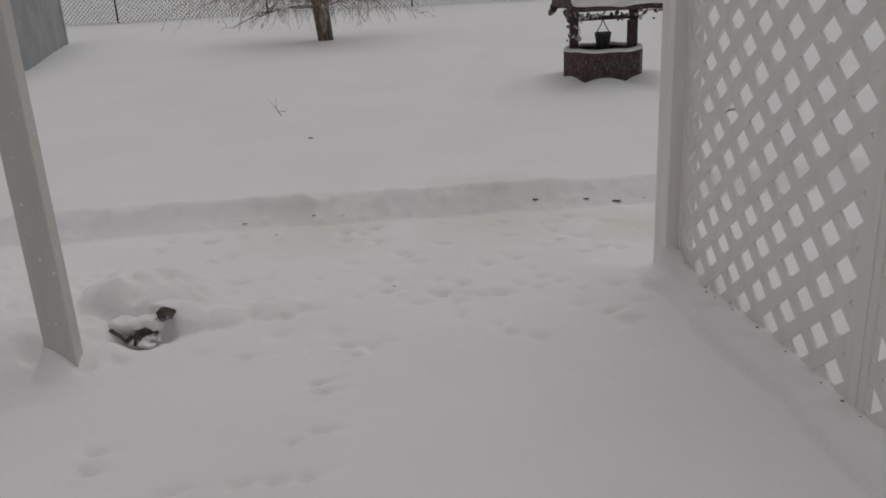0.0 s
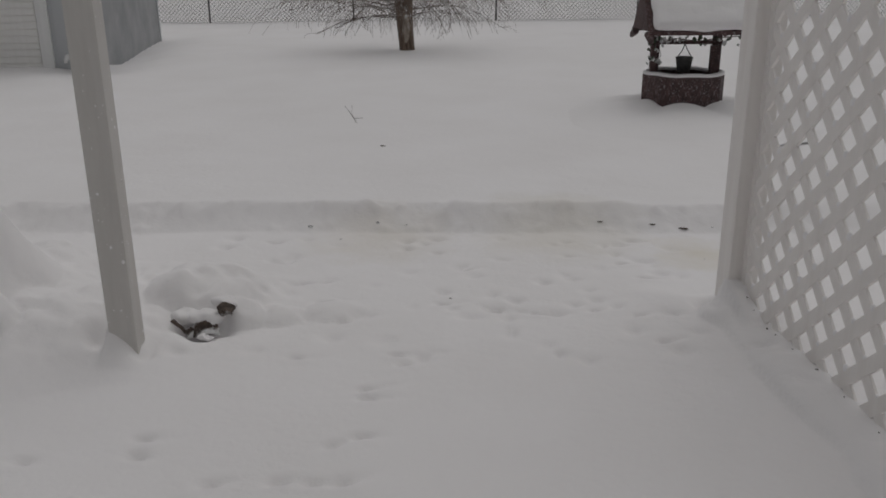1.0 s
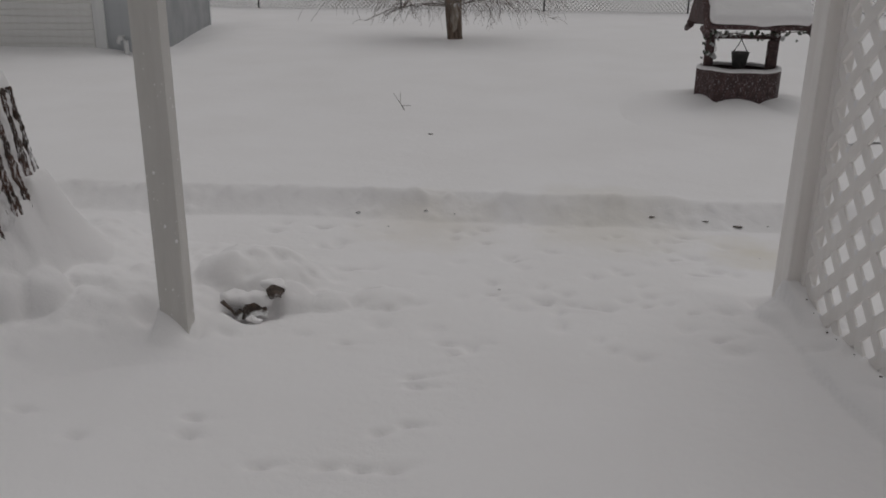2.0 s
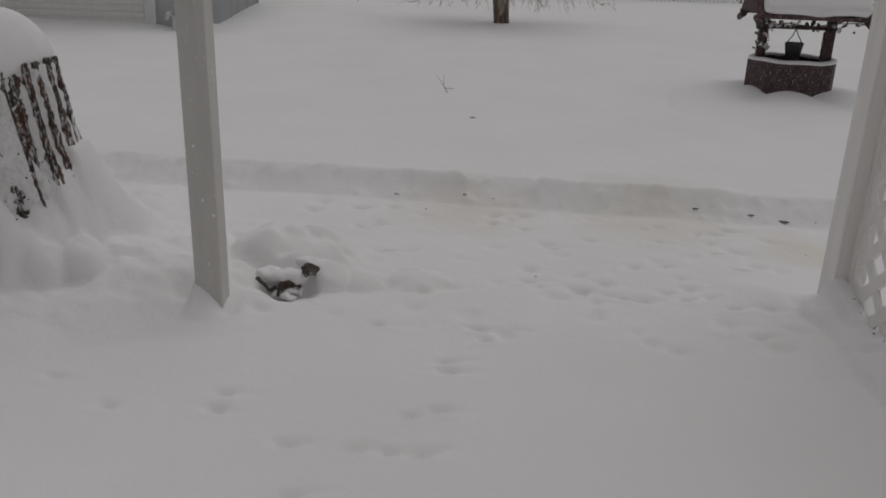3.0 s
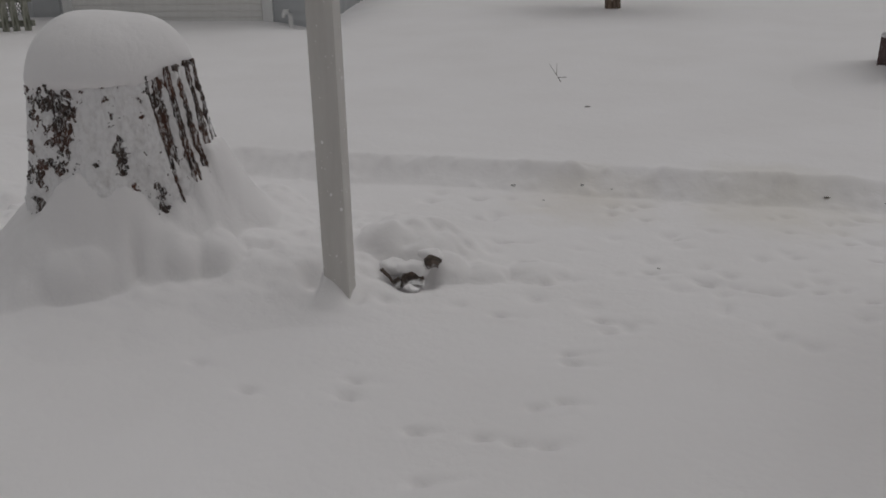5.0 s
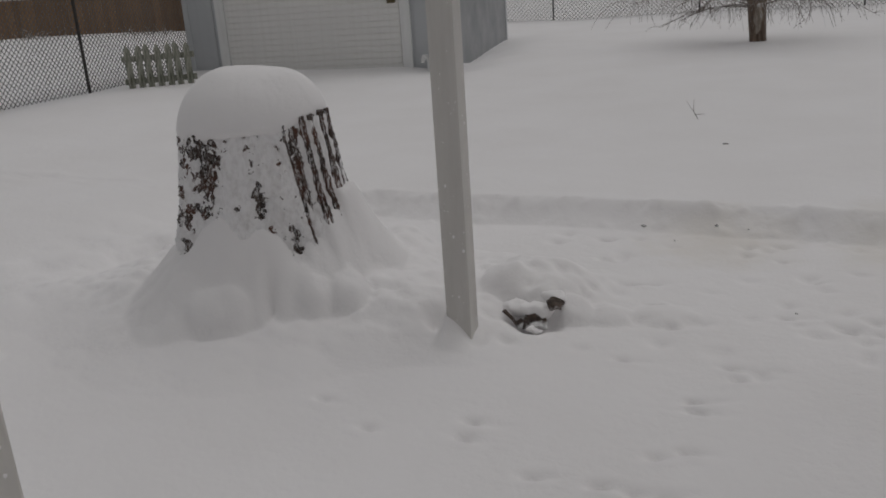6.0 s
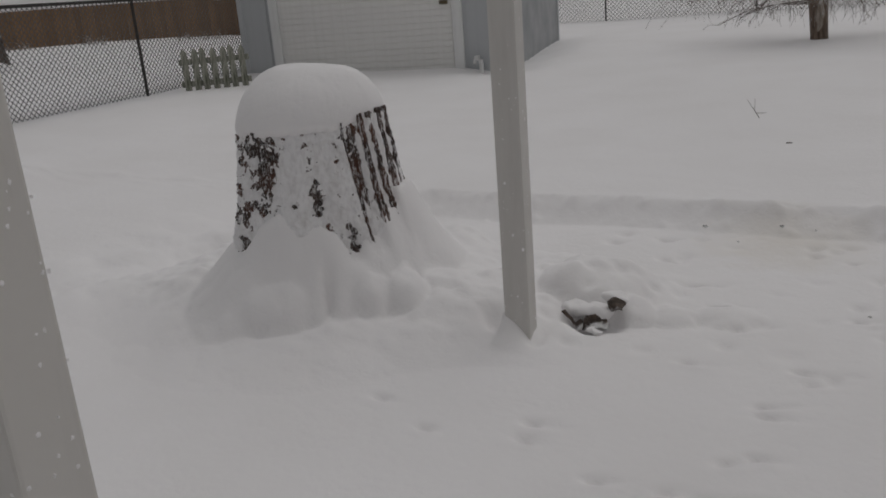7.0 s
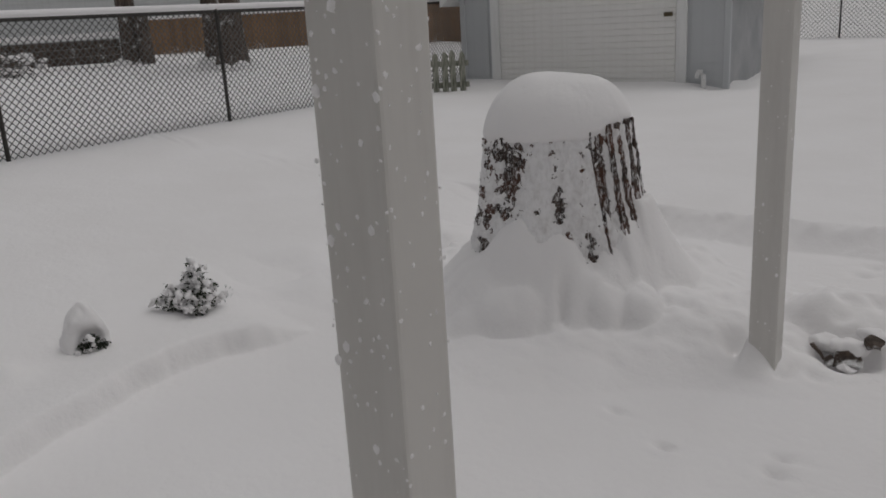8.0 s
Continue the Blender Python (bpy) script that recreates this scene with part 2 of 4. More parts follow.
def ground_height(x, y):
    x, y = np.asarray(x, float), np.asarray(y, float)
    s, n = 0.9645 * x + 0.264 * y, -0.264 * x + 0.9645 * y
    p = -0.927 * x - 0.375 * y
    big = lattice_noise(x, y, 0.45, 3)
    mid = lattice_noise(x + 0.3 * y, y - 0.3 * x, 0.17, 4)
    fine = lattice_noise(x - 0.5 * y, y + 0.5 * x, 0.06, 9)
    # open yard
    far = 0.115 + 0.175 * step(n, 5.0, 12.0) + 0.2 * step(p, 3.0, 7.0) * (1 - 0.5 * step(n, 5.0, 9.0)) + lattice_noise(x, y, 2.4, 5) * 0.018 + lattice_noise(x, y, 0.7, 6) * 0.007
    far = far + 0.29 * step(p, 8.0, 14.0) + mid * 0.0015
    far = far + 0.022 * blob(x, y, -0.4, 5.25, 0.5) - 0.12 * blob(x, y, -6.15, 9.25, 0.45)
    lx, ly = 0.9026 * (x + 6.27) + 0.4305 * (y - 9.36), -0.4305 * (x + 6.27) + 0.9026 * (y - 9.36)
    far = far - 0.13 * np.exp(-((lx - 0.05) / 0.42) ** 2) * step(ly, 0.2, 1.0) * (1 - 0.45 * step(ly, 1.0, 4.6)) * (1 - step(ly, 4.6, 5.6))
    # porch and trampled strip
    tramp = step(n, 2.9, 3.5) * step(s, -0.95, -0.55)
    near = -0.012 - 0.035 * step(n, 3.4, 4.2) + big * 0.008 + mid * (0.002 + 0.007 * tramp) + fine * 0.003 * tramp
    near = near + 0.30 * step(p, 2.3, 6.5)
    # snow bank between the post and the stump
    bank = step(-s, 0.10, 0.62) * step(n, 2.85, 3.5) * (1 - step(n + 0.05 * big, 4.10, 4.42))
    bank = np.maximum(bank, step(-x, 1.5, 1.95) * step(n, 2.75, 3.35) * (1 - step(n + 0.05 * big, 4.15, 4.45)))
    lumps = np.maximum(0, lattice_noise(x, y, 0.20, 12)) * 0.05 + np.maximum(0, lattice_noise(x, y, 0.11, 13)) * 0.015
    near = near + bank * (0.085 + lumps)
    # trodden groove in front of the shrubs
    u = np.interp(y, [0.2, 0.77, 1.1, 1.42, 1.65, 1.85, 2.3], [-1.85, -2.25, -2.50, -2.71, -2.74, -2.70, -2.75]) - x + 0.055 * big + 0.025 * mid + 0.006 * fine
    fade = (1 - step(y, 1.75, 2.1)) * step(y, -0.6, 0.0)
    near = near + fade * (0.18 * step(u, 0.0, 0.11) * (1 - 0.5 * step(u, 0.13, 0.9)) - 0.08 * step(u, -0.14, -0.03) * (1 - step(u, 0.3, 1.2)))
    # beaten dog trail round the stump
    d = trail(x, y, [(-2.9, 4.25), (-3.25, 3.6), (-3.3, 2.8), (-3.55, 2.15), (-4.4, 1.8), (-6.5, 1.4)]) + 0.05 * big + 0.02 * mid
    near = near - 0.06 * (1 - step(d, 0.06, 0.20)) + 0.01 * blob(d, d * 0, 0.27, 0, 0.07)
    d2 = trail(x, y, [(-3.3, 2.9), (-4.3, 3.3), (-6.2, 3.4)]) + 0.06 * big + 0.03 * mid
    near = near - 0.018 * (1 - step(d2, 0.04, 0.30))
    # mound heaped round the stump, with lobes at its foot
    rx, ry = x - STUMP[0], y - STUMP[1]
    r, a = np.hypot(rx, ry), np.arctan2(ry, rx)
    lump = np.abs(lattice_noise(x, y, 0.21, 31)) * 0.045 + np.abs(lattice_noise(x + 0.4 * y, y, 0.10, 32)) * 0.014
    flare = 0.03 * np.maximum(0, np.cos(a - 0.95)) ** 2
    away = step(r - flare, 0.355, 0.44)
    top = np.interp(a, MOUND[0], MOUND[1]) * (1 - away) + (0.41 + 0.05 * np.cos(a - 0.6)) * away + 0.008 * mid
    front = step(a, -1.6, -1.1) * (1 - step(a, 0.3, 0.9))
    fall = np.clip((r - flare - 0.345) / (0.38 - 0.17 * front), 0, 1)
    near = near + 0.045 * (1 - step(r, 0.55, 1.0)) + lump * step(r, 0.45, 0.6) * (1 - step(r, 0.7, 1.05)) * (0.3 + 0.7 * step(a, -0.4, 0.2))
    cone = top * (1 - fall) ** 1.35
    # rounded heaps that slid off and lie at its foot
    for cx, cy, ra, rb, h in HEAPS:
        ux, uy = 0.62 * (x - cx) + 0.78 * (y - cy), -0.78 * (x - cx) + 0.62 * (y - cy)
        q = np.sqrt((ux / ra) ** 2 + (uy / rb) ** 2) + 0.06 * big + 0.05 * mid + 0.02 * fine
        cone = np.maximum(cone, h * np.clip(1 - q ** 3.0, 0, 1) ** 0.38 * (1 + 0.20 * np.clip(uy / rb, -1, 1) + 0.12 * big + 0.10 * mid))
    cone = cone - 0.10 * np.exp(-(trail(x, y, [(-1.93, 2.66), (-2.09, 2.83)]) / 0.02) ** 2) * step(r, 0.36, 0.42)
    near = np.maximum(near, cone) + 0.07 * blob(x, y, -2.97, 0.88, 0.09)
    # snow-covered clump in front of the post
    ex, ey = (x + 1.33) / 0.25, (y - 3.53) / 0.26
    q = np.sqrt(ex * ex + ey * ey) + 0.16 * mid + 0.14 * big + 0.07 * fine
    heap = 0.125 * np.clip(1 - q * q, 0, 1) ** 0.8 * (1 + 0.3 * big + 0.3 * mid + 0.12 * fine) + 0.035 * (1 - step(q, 0.7, 1.7))
    heap = heap + (np.abs(lattice_noise(x + 0.1, y, 0.16, 51)) * 0.035 + lattice_noise(x, y + 0.1, 0.07, 52) * 0.008) * (1 - step(q, 0.8, 1.3))
    for cx, cy, cr, ch in ((-1.185, 3.40, 0.11, 0.10), (-1.215, 3.345, 0.07, 0.082), (-1.085, 3.43, 0.10, 0.10), (-0.98, 3.50, 0.12, 0.045), (-0.80, 3.62, 0.13, 0.03)):
        q = np.hypot(x - cx, y - cy) / cr + 0.22 * mid + 0.10 * fine
        heap = np.maximum(heap, ch * np.clip(1 - q * q, 0, 1) ** 0.6)
    near = np.maximum(near, heap)
    near = near - 0.055 * blob(x, y, -1.17, 3.25, 0.05) - 0.03 * blob(x, y, -1.24, 3.25, 0.04) - 0.03 * blob(x, y, -1.11, 3.32, 0.035)
    heaped_up = np.clip(step(near, 0.03, 0.09) * (1 - step(r, 1.0, 1.6)) + step(near, 0.03, 0.09) * blob(x, y, -1.35, 3.5, 0.45), 0, 1)
    near = near + heaped_up * (0.009 * lattice_noise(x + 0.2 * y, y - 0.2 * x, 0.05, 41) + 0.004 * fine)
    # drifts against the posts and the screen
    for (cx, cy), h in ((POST_A, 0.06), (POST_L, 0.07)):
        near = near - 0.055 * blob(x, y, cx - 0.09, cy - 0.03, 0.045) + 0.03 * blob(x, y, cx - 0.26, cy + 0.02, 0.11)
    for (cx, cy), h, run, reach in ((POST_A, 0.066, 0.115, 0.12), (POST_L, 0.07, 0.30, 0.26)):
        lu, lv = (x - cx) * U2[0] + (y - cy) * U2[1], (x - cx) * V2[0] + (y - cy) * V2[1]
        wedge = np.clip(1 - (lu + 0.04) / run, 0, 1) * np.clip(1 - (-lv - 0.03) / reach, 0, 1) ** 0.9
        near = near + h * wedge * step(lu, -0.062, -0.046) * (1 - step(lv, -0.01, 0.03)) * (1 + 0.2 * fine)
    along_screen = (x - POST_L[0]) * V2[0] + (y - POST_L[1]) * V2[1]
    off_screen = np.abs((x - POST_L[0]) * U2[0] + (y - POST_L[1]) * U2[1])
    on = (1 - step(along_screen, 0.0, 0.15)) * step(along_screen, -2.6, -2.4)
    near = near + on * (0.045 * np.sqrt(np.clip(1 - (off_screen / (0.16 + 0.05 * big + 0.03 * mid)) ** 2, 0, 1)) * (1 + 0.4 * mid + 0.15 * fine) + 0.025 * np.maximum(0, 1 - off_screen / 0.75))
    # prints
    rng = np.random.RandomState(21)
    for cx, cy in PRINTS:
        ang, ln = rng.uniform(-0.35, 0.45), rng.uniform(0.035, 0.075)
        rough_edge = 1 + 0.35 * fine + 0.3 * mid
        dx, dy = (x - cx) * 0.93 + (y - cy) * 0.36, (y - cy) * 0.93 - (x - cx) * 0.36
        lx, ly = dx * math.cos(ang) + dy * math.sin(ang), dy * math.cos(ang) - dx * math.sin(ang)
        near = near - rng.uniform(0.006, 0.011) * np.exp(-((lx - 0.35 * ln) / ln) ** 2 - (ly / (0.019 * rough_edge)) ** 2)
        near = near - rng.uniform(0.020, 0.034) * np.exp(-((lx + 0.3 * ln) / 0.024) ** 2 - (ly / (0.014 * rough_edge)) ** 2) + 0.004 * np.exp(-(lx / ln) ** 2 - ((ly + 0.035) / 0.02) ** 2)
    for _ in range(85):
        cs, cn = rng.uniform(-0.55, 1.75), rng.uniform(3.25, 4.7)
        cx, cy = 0.9645 * cs - 0.264 * cn, 0.264 * cs + 0.9645 * cn
        wide, tall = rng.uniform(0.022, 0.048), rng.uniform(0.022, 0.045)
        near = near - rng.uniform(0.008, 0.028) * np.exp(-(((x - cx) / wide) ** 2 + ((y - cy) / tall) ** 2) * (1 + 0.4 * fine + 0.3 * mid))
    # cut face of the deeper snow
    lip = n + 0.034 * big + 0.008 * mid + 0.006 * fine
    rise = np.clip((lip - 4.75) / 0.185, 0, 1)
    wall = np.maximum(0.75 * rise + 0.25 * step(lip, 4.75, 4.935), step(-s, WALL_END[0], WALL_END[1]))
    crumbs = (0.03 * np.maximum(0, mid - 0.1) + 0.02 * np.maximum(0, fine - 0.2)) * np.exp(-((lip - 4.91) / 0.05) ** 2) + 0.012 * np.maximum(0, fine) * np.exp(-((lip - 4.77) / 0.05) ** 2)
    return near * (1 - wall) + far * wall + crumbs


def span(lo, hi, fine, reach, grow):
    mid = np.arange(lo, hi + fine / 2, fine)
    outs, d, p = [], fine, 0.0
    while p < reach:
        d *= grow
        p += d
        outs.append(p)
    outs = np.array(outs)
    return np.concatenate((lo - outs[::-1], mid, hi + outs))


gx, gy = span(-3.6, 1.2, 0.0132, 170, 1.05), span(0.55, 5.2, 0.0125, 170, 1.05)
GX, GY = np.meshgrid(gx, gy)
GZ = ground_height(GX, GY)
nx, ny = len(gx), len(gy)
idx = np.arange(nx * ny).reshape(ny, nx)
quads = np.stack((idx[:-1, :-1], idx[:-1, 1:], idx[1:, 1:], idx[1:, :-1]), -1).reshape(-1, 4)
ground = smooth(part("ground", (np.stack((GX, GY, GZ), -1).reshape(-1, 3).tolist(), quads.tolist()), SNOW))
tagged(ground, "deep fresh snow over the yard with a trampled strip", "snow", kind="structure")


def zat(x, y):
    return float(ground_height(x, y))


# ---------------------------------------------------------------- porch
def porch_pose(p, z=0.0):
    return pose(p[0], p[1], z, 0, 0, math.degrees(PORCH))


def porch_post(p, label, flecks, seed, size=0.089, vinyl=VINYL):
    t = thing("porch_post", porch_pose(p, -0.25), label, "post", "porch posts")
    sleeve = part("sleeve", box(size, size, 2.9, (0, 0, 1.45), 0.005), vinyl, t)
    part("capital", box(0.135, 0.135, 0.09, (0, 0, 2.66), 0.01), VINYL, t)
    rng = random.Random(seed)
    bm = bmesh.new()
    for _ in range(flecks):
        face = rng.random() < 0.62
        w, z = rng.uniform(-0.045, 0.045), 0.3 + 2.2 * rng.random()
        r = rng.uniform(0.0008, 0.0028) * (1 + 1.3 * (rng.random() < 0.14))
        c = (w, -size / 2, z) if face else (size / 2, w, z)
        sc = (1, 0.45, 1.25) if face else (0.45, 1, 1.25)
        bmesh.ops.create_icosphere(bm, subdivisions=1, radius=r, matrix=Matrix.Translation(c) @ Matrix.Diagonal((*sc, 1)))
    for v in bm.verts:
        v.co += Vector((noise.noise(v.co * 400), noise.noise(v.co * 400 + Vector((5, 0, 0))), noise.noise(v.co * 400 + Vector((0, 5, 0))))) * 0.0018
    tagged(part("snow_fleck", bm, SNOW, sleeve, "flecks of blown snow stuck to the post"), kind="stuff")
    return t


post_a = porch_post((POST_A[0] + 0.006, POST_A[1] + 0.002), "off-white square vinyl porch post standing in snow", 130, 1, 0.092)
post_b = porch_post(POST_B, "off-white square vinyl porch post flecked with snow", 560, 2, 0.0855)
# the end post takes the lighter copy, its extra brightness put into the colour
post_l = porch_post((POST_L[0] + 0.018 * U2[0], POST_L[1] + 0.018 * U2[1]), "off-white square porch post at the lattice screen's end", 30, 3, 0.116, LIT_VINYL)


def clip(poly, axis, value, keep_less):
    out = []
    for a, c in zip(poly, poly[1:] + poly[:1]):
        ia, ic = (a[axis] <= value) == keep_less, (c[axis] <= value) == keep_less
        if ia:
            out.append(a)
        if ia != ic:
            k = (value - a[axis]) / (c[axis] - a[axis])
            out.append((a[0] + (c[0] - a[0]) * k, a[1] + (c[1] - a[1]) * k))
    return out


def slab(poly, y0, y1):
    bm = bmesh.new()
    a = [bm.verts.new((p[0], y0, p[1])) for p in poly]
    c = [bm.verts.new((p[0], y1, p[1])) for p in poly]
    bm.faces.new(a)
    bm.faces.new(c[::-1])
    for i in range(len(poly)):
        j = (i + 1) % len(poly)
        bm.faces.new((a[j], a[i], c[i], c[j]))
    return bm


def lattice_panel(m, w, h, pitch, slope, phases, strip, label):
    """Two layers of slats; slope is how far a slat runs sideways for each metre up."""
    t = thing("lattice_panel", m, label, "lattice", "lattice panels")
    half = strip * math.sqrt(1 + slope * slope) / 2
    for side, phase in zip((1, -1), phases):
        c = -pitch * math.ceil(h * slope / pitch + 1) + phase
        while c < w + h * slope:
            run = side * h * slope
            poly = [(c - half, 0), (c + half, 0), (c + half + run, h), (c - half + run, h)]
            for v, less in ((0.0, False), (w, True)):
                poly = clip(poly, 0, v, less) if poly else poly
            if len(poly) > 2:
                y = 0.006 if side > 0 else 0.0045
                part("slat", slab(poly, -y, y), LIT_VINYL, t)
            c += pitch
    for x, wide in ((0.012, 0.03), (w - 0.03, 0.06)):
        part("edge_channel", box(wide, 0.026, h, (x, 0.002, h / 2), 0.003), LIT_VINYL, t)
    # snow lodged in the lower corner of every opening
    rng = random.Random(17)
    bm = bmesh.new()
    for i in range(-40, 60):
        for j in range(-40, 60):
            cx, cz = (i + j) * pitch / 2 + (phases[0] + phases[1]) / 2, ((j - i) * pitch + phases[1] - phases[0]) / 2 / slope
            if 0.05 < cx < w - 0.07 and 0.1 < cz < 1.7:
                k = rng.uniform(0.5, 1.35)
                m = Matrix.Translation((cx, 0, cz + half / slope + 0.004)) @ Matrix.Diagonal((0.017 * k, 0.0075, 0.013 * k, 1))
                bmesh.ops.create_icosphere(bm, subdivisions=2, radius=1.0, matrix=m)
    tagged(part("lodged_snow", bm, SNOW, t, "snow lodged in the corners of the openings"), kind="stuff")
    return t


def along(p, q, z):
    """A point p metres along the porch front and q metres out from the lattice post."""
    return (POST_L[0] + U2[0] * p + V2[0] * q, POST_L[1] + U2[1] * p + V2[1] * q, z)


screen_turn = math.degrees(PORCH) - 91
lattice_panel(pose(*along(0.02, -0.06, -0.12), 0, 0, screen_turn), 1.16, 2.6, 0.172, 1.13, (0.004, 0.014), 0.0445, "white vinyl diamond lattice screen half buried in snow")
first = along(0.02, -0.06, -0.12)
nxt = (first[0] + 1.165 * math.cos(radians(screen_turn)), first[1] + 1.165 * math.sin(radians(screen_turn)), -0.12)
lattice_panel(pose(*nxt, 0, 0, screen_turn), 1.16, 2.6, 0.172, 1.13, (0.03, 0.05), 0.043, "white vinyl diamond lattice screen beside the house")

# beams over the post tops, and an unseen house wall added to shade the porch
fm = along(-0.55, 0.0, 2.72)
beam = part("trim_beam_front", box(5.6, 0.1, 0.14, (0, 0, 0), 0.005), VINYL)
beam.matrix_basis = pose(*fm, 0, 0, math.degrees(PORCH))
tagged(beam, "white porch beam across the post tops", "trim", kind="structure")
hm = along(1.4, -4.4, 1.0)
house = part("wall_house", box(9.0, 0.2, 2.8, (0, 0, 0), 0.0), UNSEEN_SIDING)
house.matrix_basis = pose(*hm, 0, 0, math.degrees(PORCH))
tagged(house, "unseen grey house wall added behind the porch to shade it", "wall", kind="structure")


# ---------------------------------------------------------------- stump
RIM = ([-3.2, -2.2, -1.7, -1.2, -0.67, -0.40, -0.30, -0.20, 0.0, 0.38, 0.85, 1.5, 2.4, 3.09], [0.735, 0.735, 0.746, 0.758, 0.765, 0.760, 0.766, 0.777, 0.790, 0.797, 0.787, 0.76, 0.745, 0.735])


def cap_rim(a):
    """Height of the snow cap's lower edge round the stump, highest over the sheltered side."""
    ca, sa = math.cos(a), math.sin(a)
    a = (a + math.pi) % math.tau - math.pi
    return float(np.interp(a, *RIM)) + 0.006 * noise.noise((6 * ca, 6 * sa, 4)) + 0.004 * noise.noise((17 * ca, 17 * sa, 4))


def bump_at(a, z, a0, z0, sa, sz):
    return math.exp(-((a - a0) / sa) ** 2 - ((z - z0) / sz) ** 2)


def stump_surface(a, z):
    """Radius of the wood, height of the bark on it and depth of the snow driven into it."""
    ca, sa = math.cos(a), math.sin(a)
    a = (a + math.pi) % math.tau - math.pi
    k = min(1.0, max(0.0, (z - 0.05) / 0.75))
    base = 0.284 + 0.105 * (1 - k) ** 1.25 + 0.006 * math.sin(3 * a + 0.6)
    base += 0.035 * (1 - k) * max(0.0, math.cos(a - 0.95)) ** 2
    base += 0.022 * (1 - k) ** 1.5 * max(0, math.sin(6 * a + 1.0))
    p = Vector((0.3 * ca, 0.3 * sa, z))
    n1, n2, n3 = noise.noise(p * 22), noise.noise(p * 55), noise.noise(p * 110)
    slow = noise.noise(p * 7)
    # long plates on the sheltered side, split by furrows that lean with the taper
    g = a + 0.42 * (z - 0.757) * min(1.0, max(0.0, 1 - (a + 0.3) / 1.3)) + 0.025 * slow
    plated = min(1.0, max(0.0, (g + 0.335) / 0.03)) * min(1.0, max(0.0, (2.2 - a) / 0.5))
    gx, gy = 0.3 * math.cos(g), 0.3 * math.sin(g)
    drift = noise.noise((gx * 9, gy * 9, 1.5))
    wide = 0.5 + 0.5 * math.cos(31.0 * (g + 0.13 * drift) + 2.4 + 1.1 * noise.noise((gx * 14, gy * 14, z * 3.0)))
    split = noise.noise((gx * 75, gy * 75, z * 5 + 9))
    plate = min(1.0, max(0.0, (wide - 0.46 - 0.5 * noise.noise((gx * 20, gy * 20, z * 2.5 + 5))) / 0.12))
    bark_p = 0.019 * plate + 0.008 * split + 0.005 * n2 + 0.004 * n3
    snow_p = 0.009 + 0.010 * noise.noise((gx * 30, gy * 30, z * 6 + 3)) + 0.007 * n1 + 0.006 * noise.noise(p * 40 + Vector((3, 0, 0)))
    snow_p += 0.007 * min(1.0, max(0.0, (a - 0.45) / 0.3)) - 0.019 * bump_at(g, z, -0.20, 0.62, 0.12, 0.17)
    # ragged bark elsewhere, scoured bare in a few places
    bark_r = 0.017 * n1 + 0.012 * n2 + 0.008 * n3 + 0.006 * noise.noise(p * 190)
    snow_r = 0.0130 + 0.012 * slow + 0.007 * noise.noise(p * 30 + Vector((8, 0, 0))) + 0.005 * noise.noise(p * 75 + Vector((0, 8, 0)))
    snow_r -= 0.0045 * min(1.0, max(0.0, (-1.02 - a) / 0.2))
    snow_r -= 0.013 * bump_at(a, z, -1.36, 0.60, 0.15, 0.10) + 0.025 * bump_at(a, z, -0.70, 0.505, 0.13, 0.06) + 0.010 * bump_at(a, z, -1.0, 0.50, 0.10, 0.05)
    snow_r -= 0.022 * bump_at(a, z, -0.37, 0.345, 0.07, 0.06) + 0.018 * bump_at(a, z, -1.8, 0.33, 0.16, 0.04) + 0.006 * bump_at(a, z, -1.5, 0.70, 0.5, 0.04)
    return base, bark_p * plated + bark_r * (1 - plated), snow_p * plated + snow_r * (1 - plated)


def turned_skin(seg, rows, radius_height):
    vs, fs = [], []
    for j in range(rows):
        for i in range(seg):
            a = math.tau * i / seg
            r, z = radius_height(a, j / (rows - 1))
            vs.append((r * math.cos(a), r * math.sin(a), z))
    for j in range(rows - 1):
        for i in range(seg):
            i2 = (i + 1) % seg
            fs.append((j * seg + i, j * seg + i2, (j + 1) * seg + i2, (j + 1) * seg + i))
    fs.append(tuple((rows - 1) * seg + i for i in range(seg)))
    return vs, fs


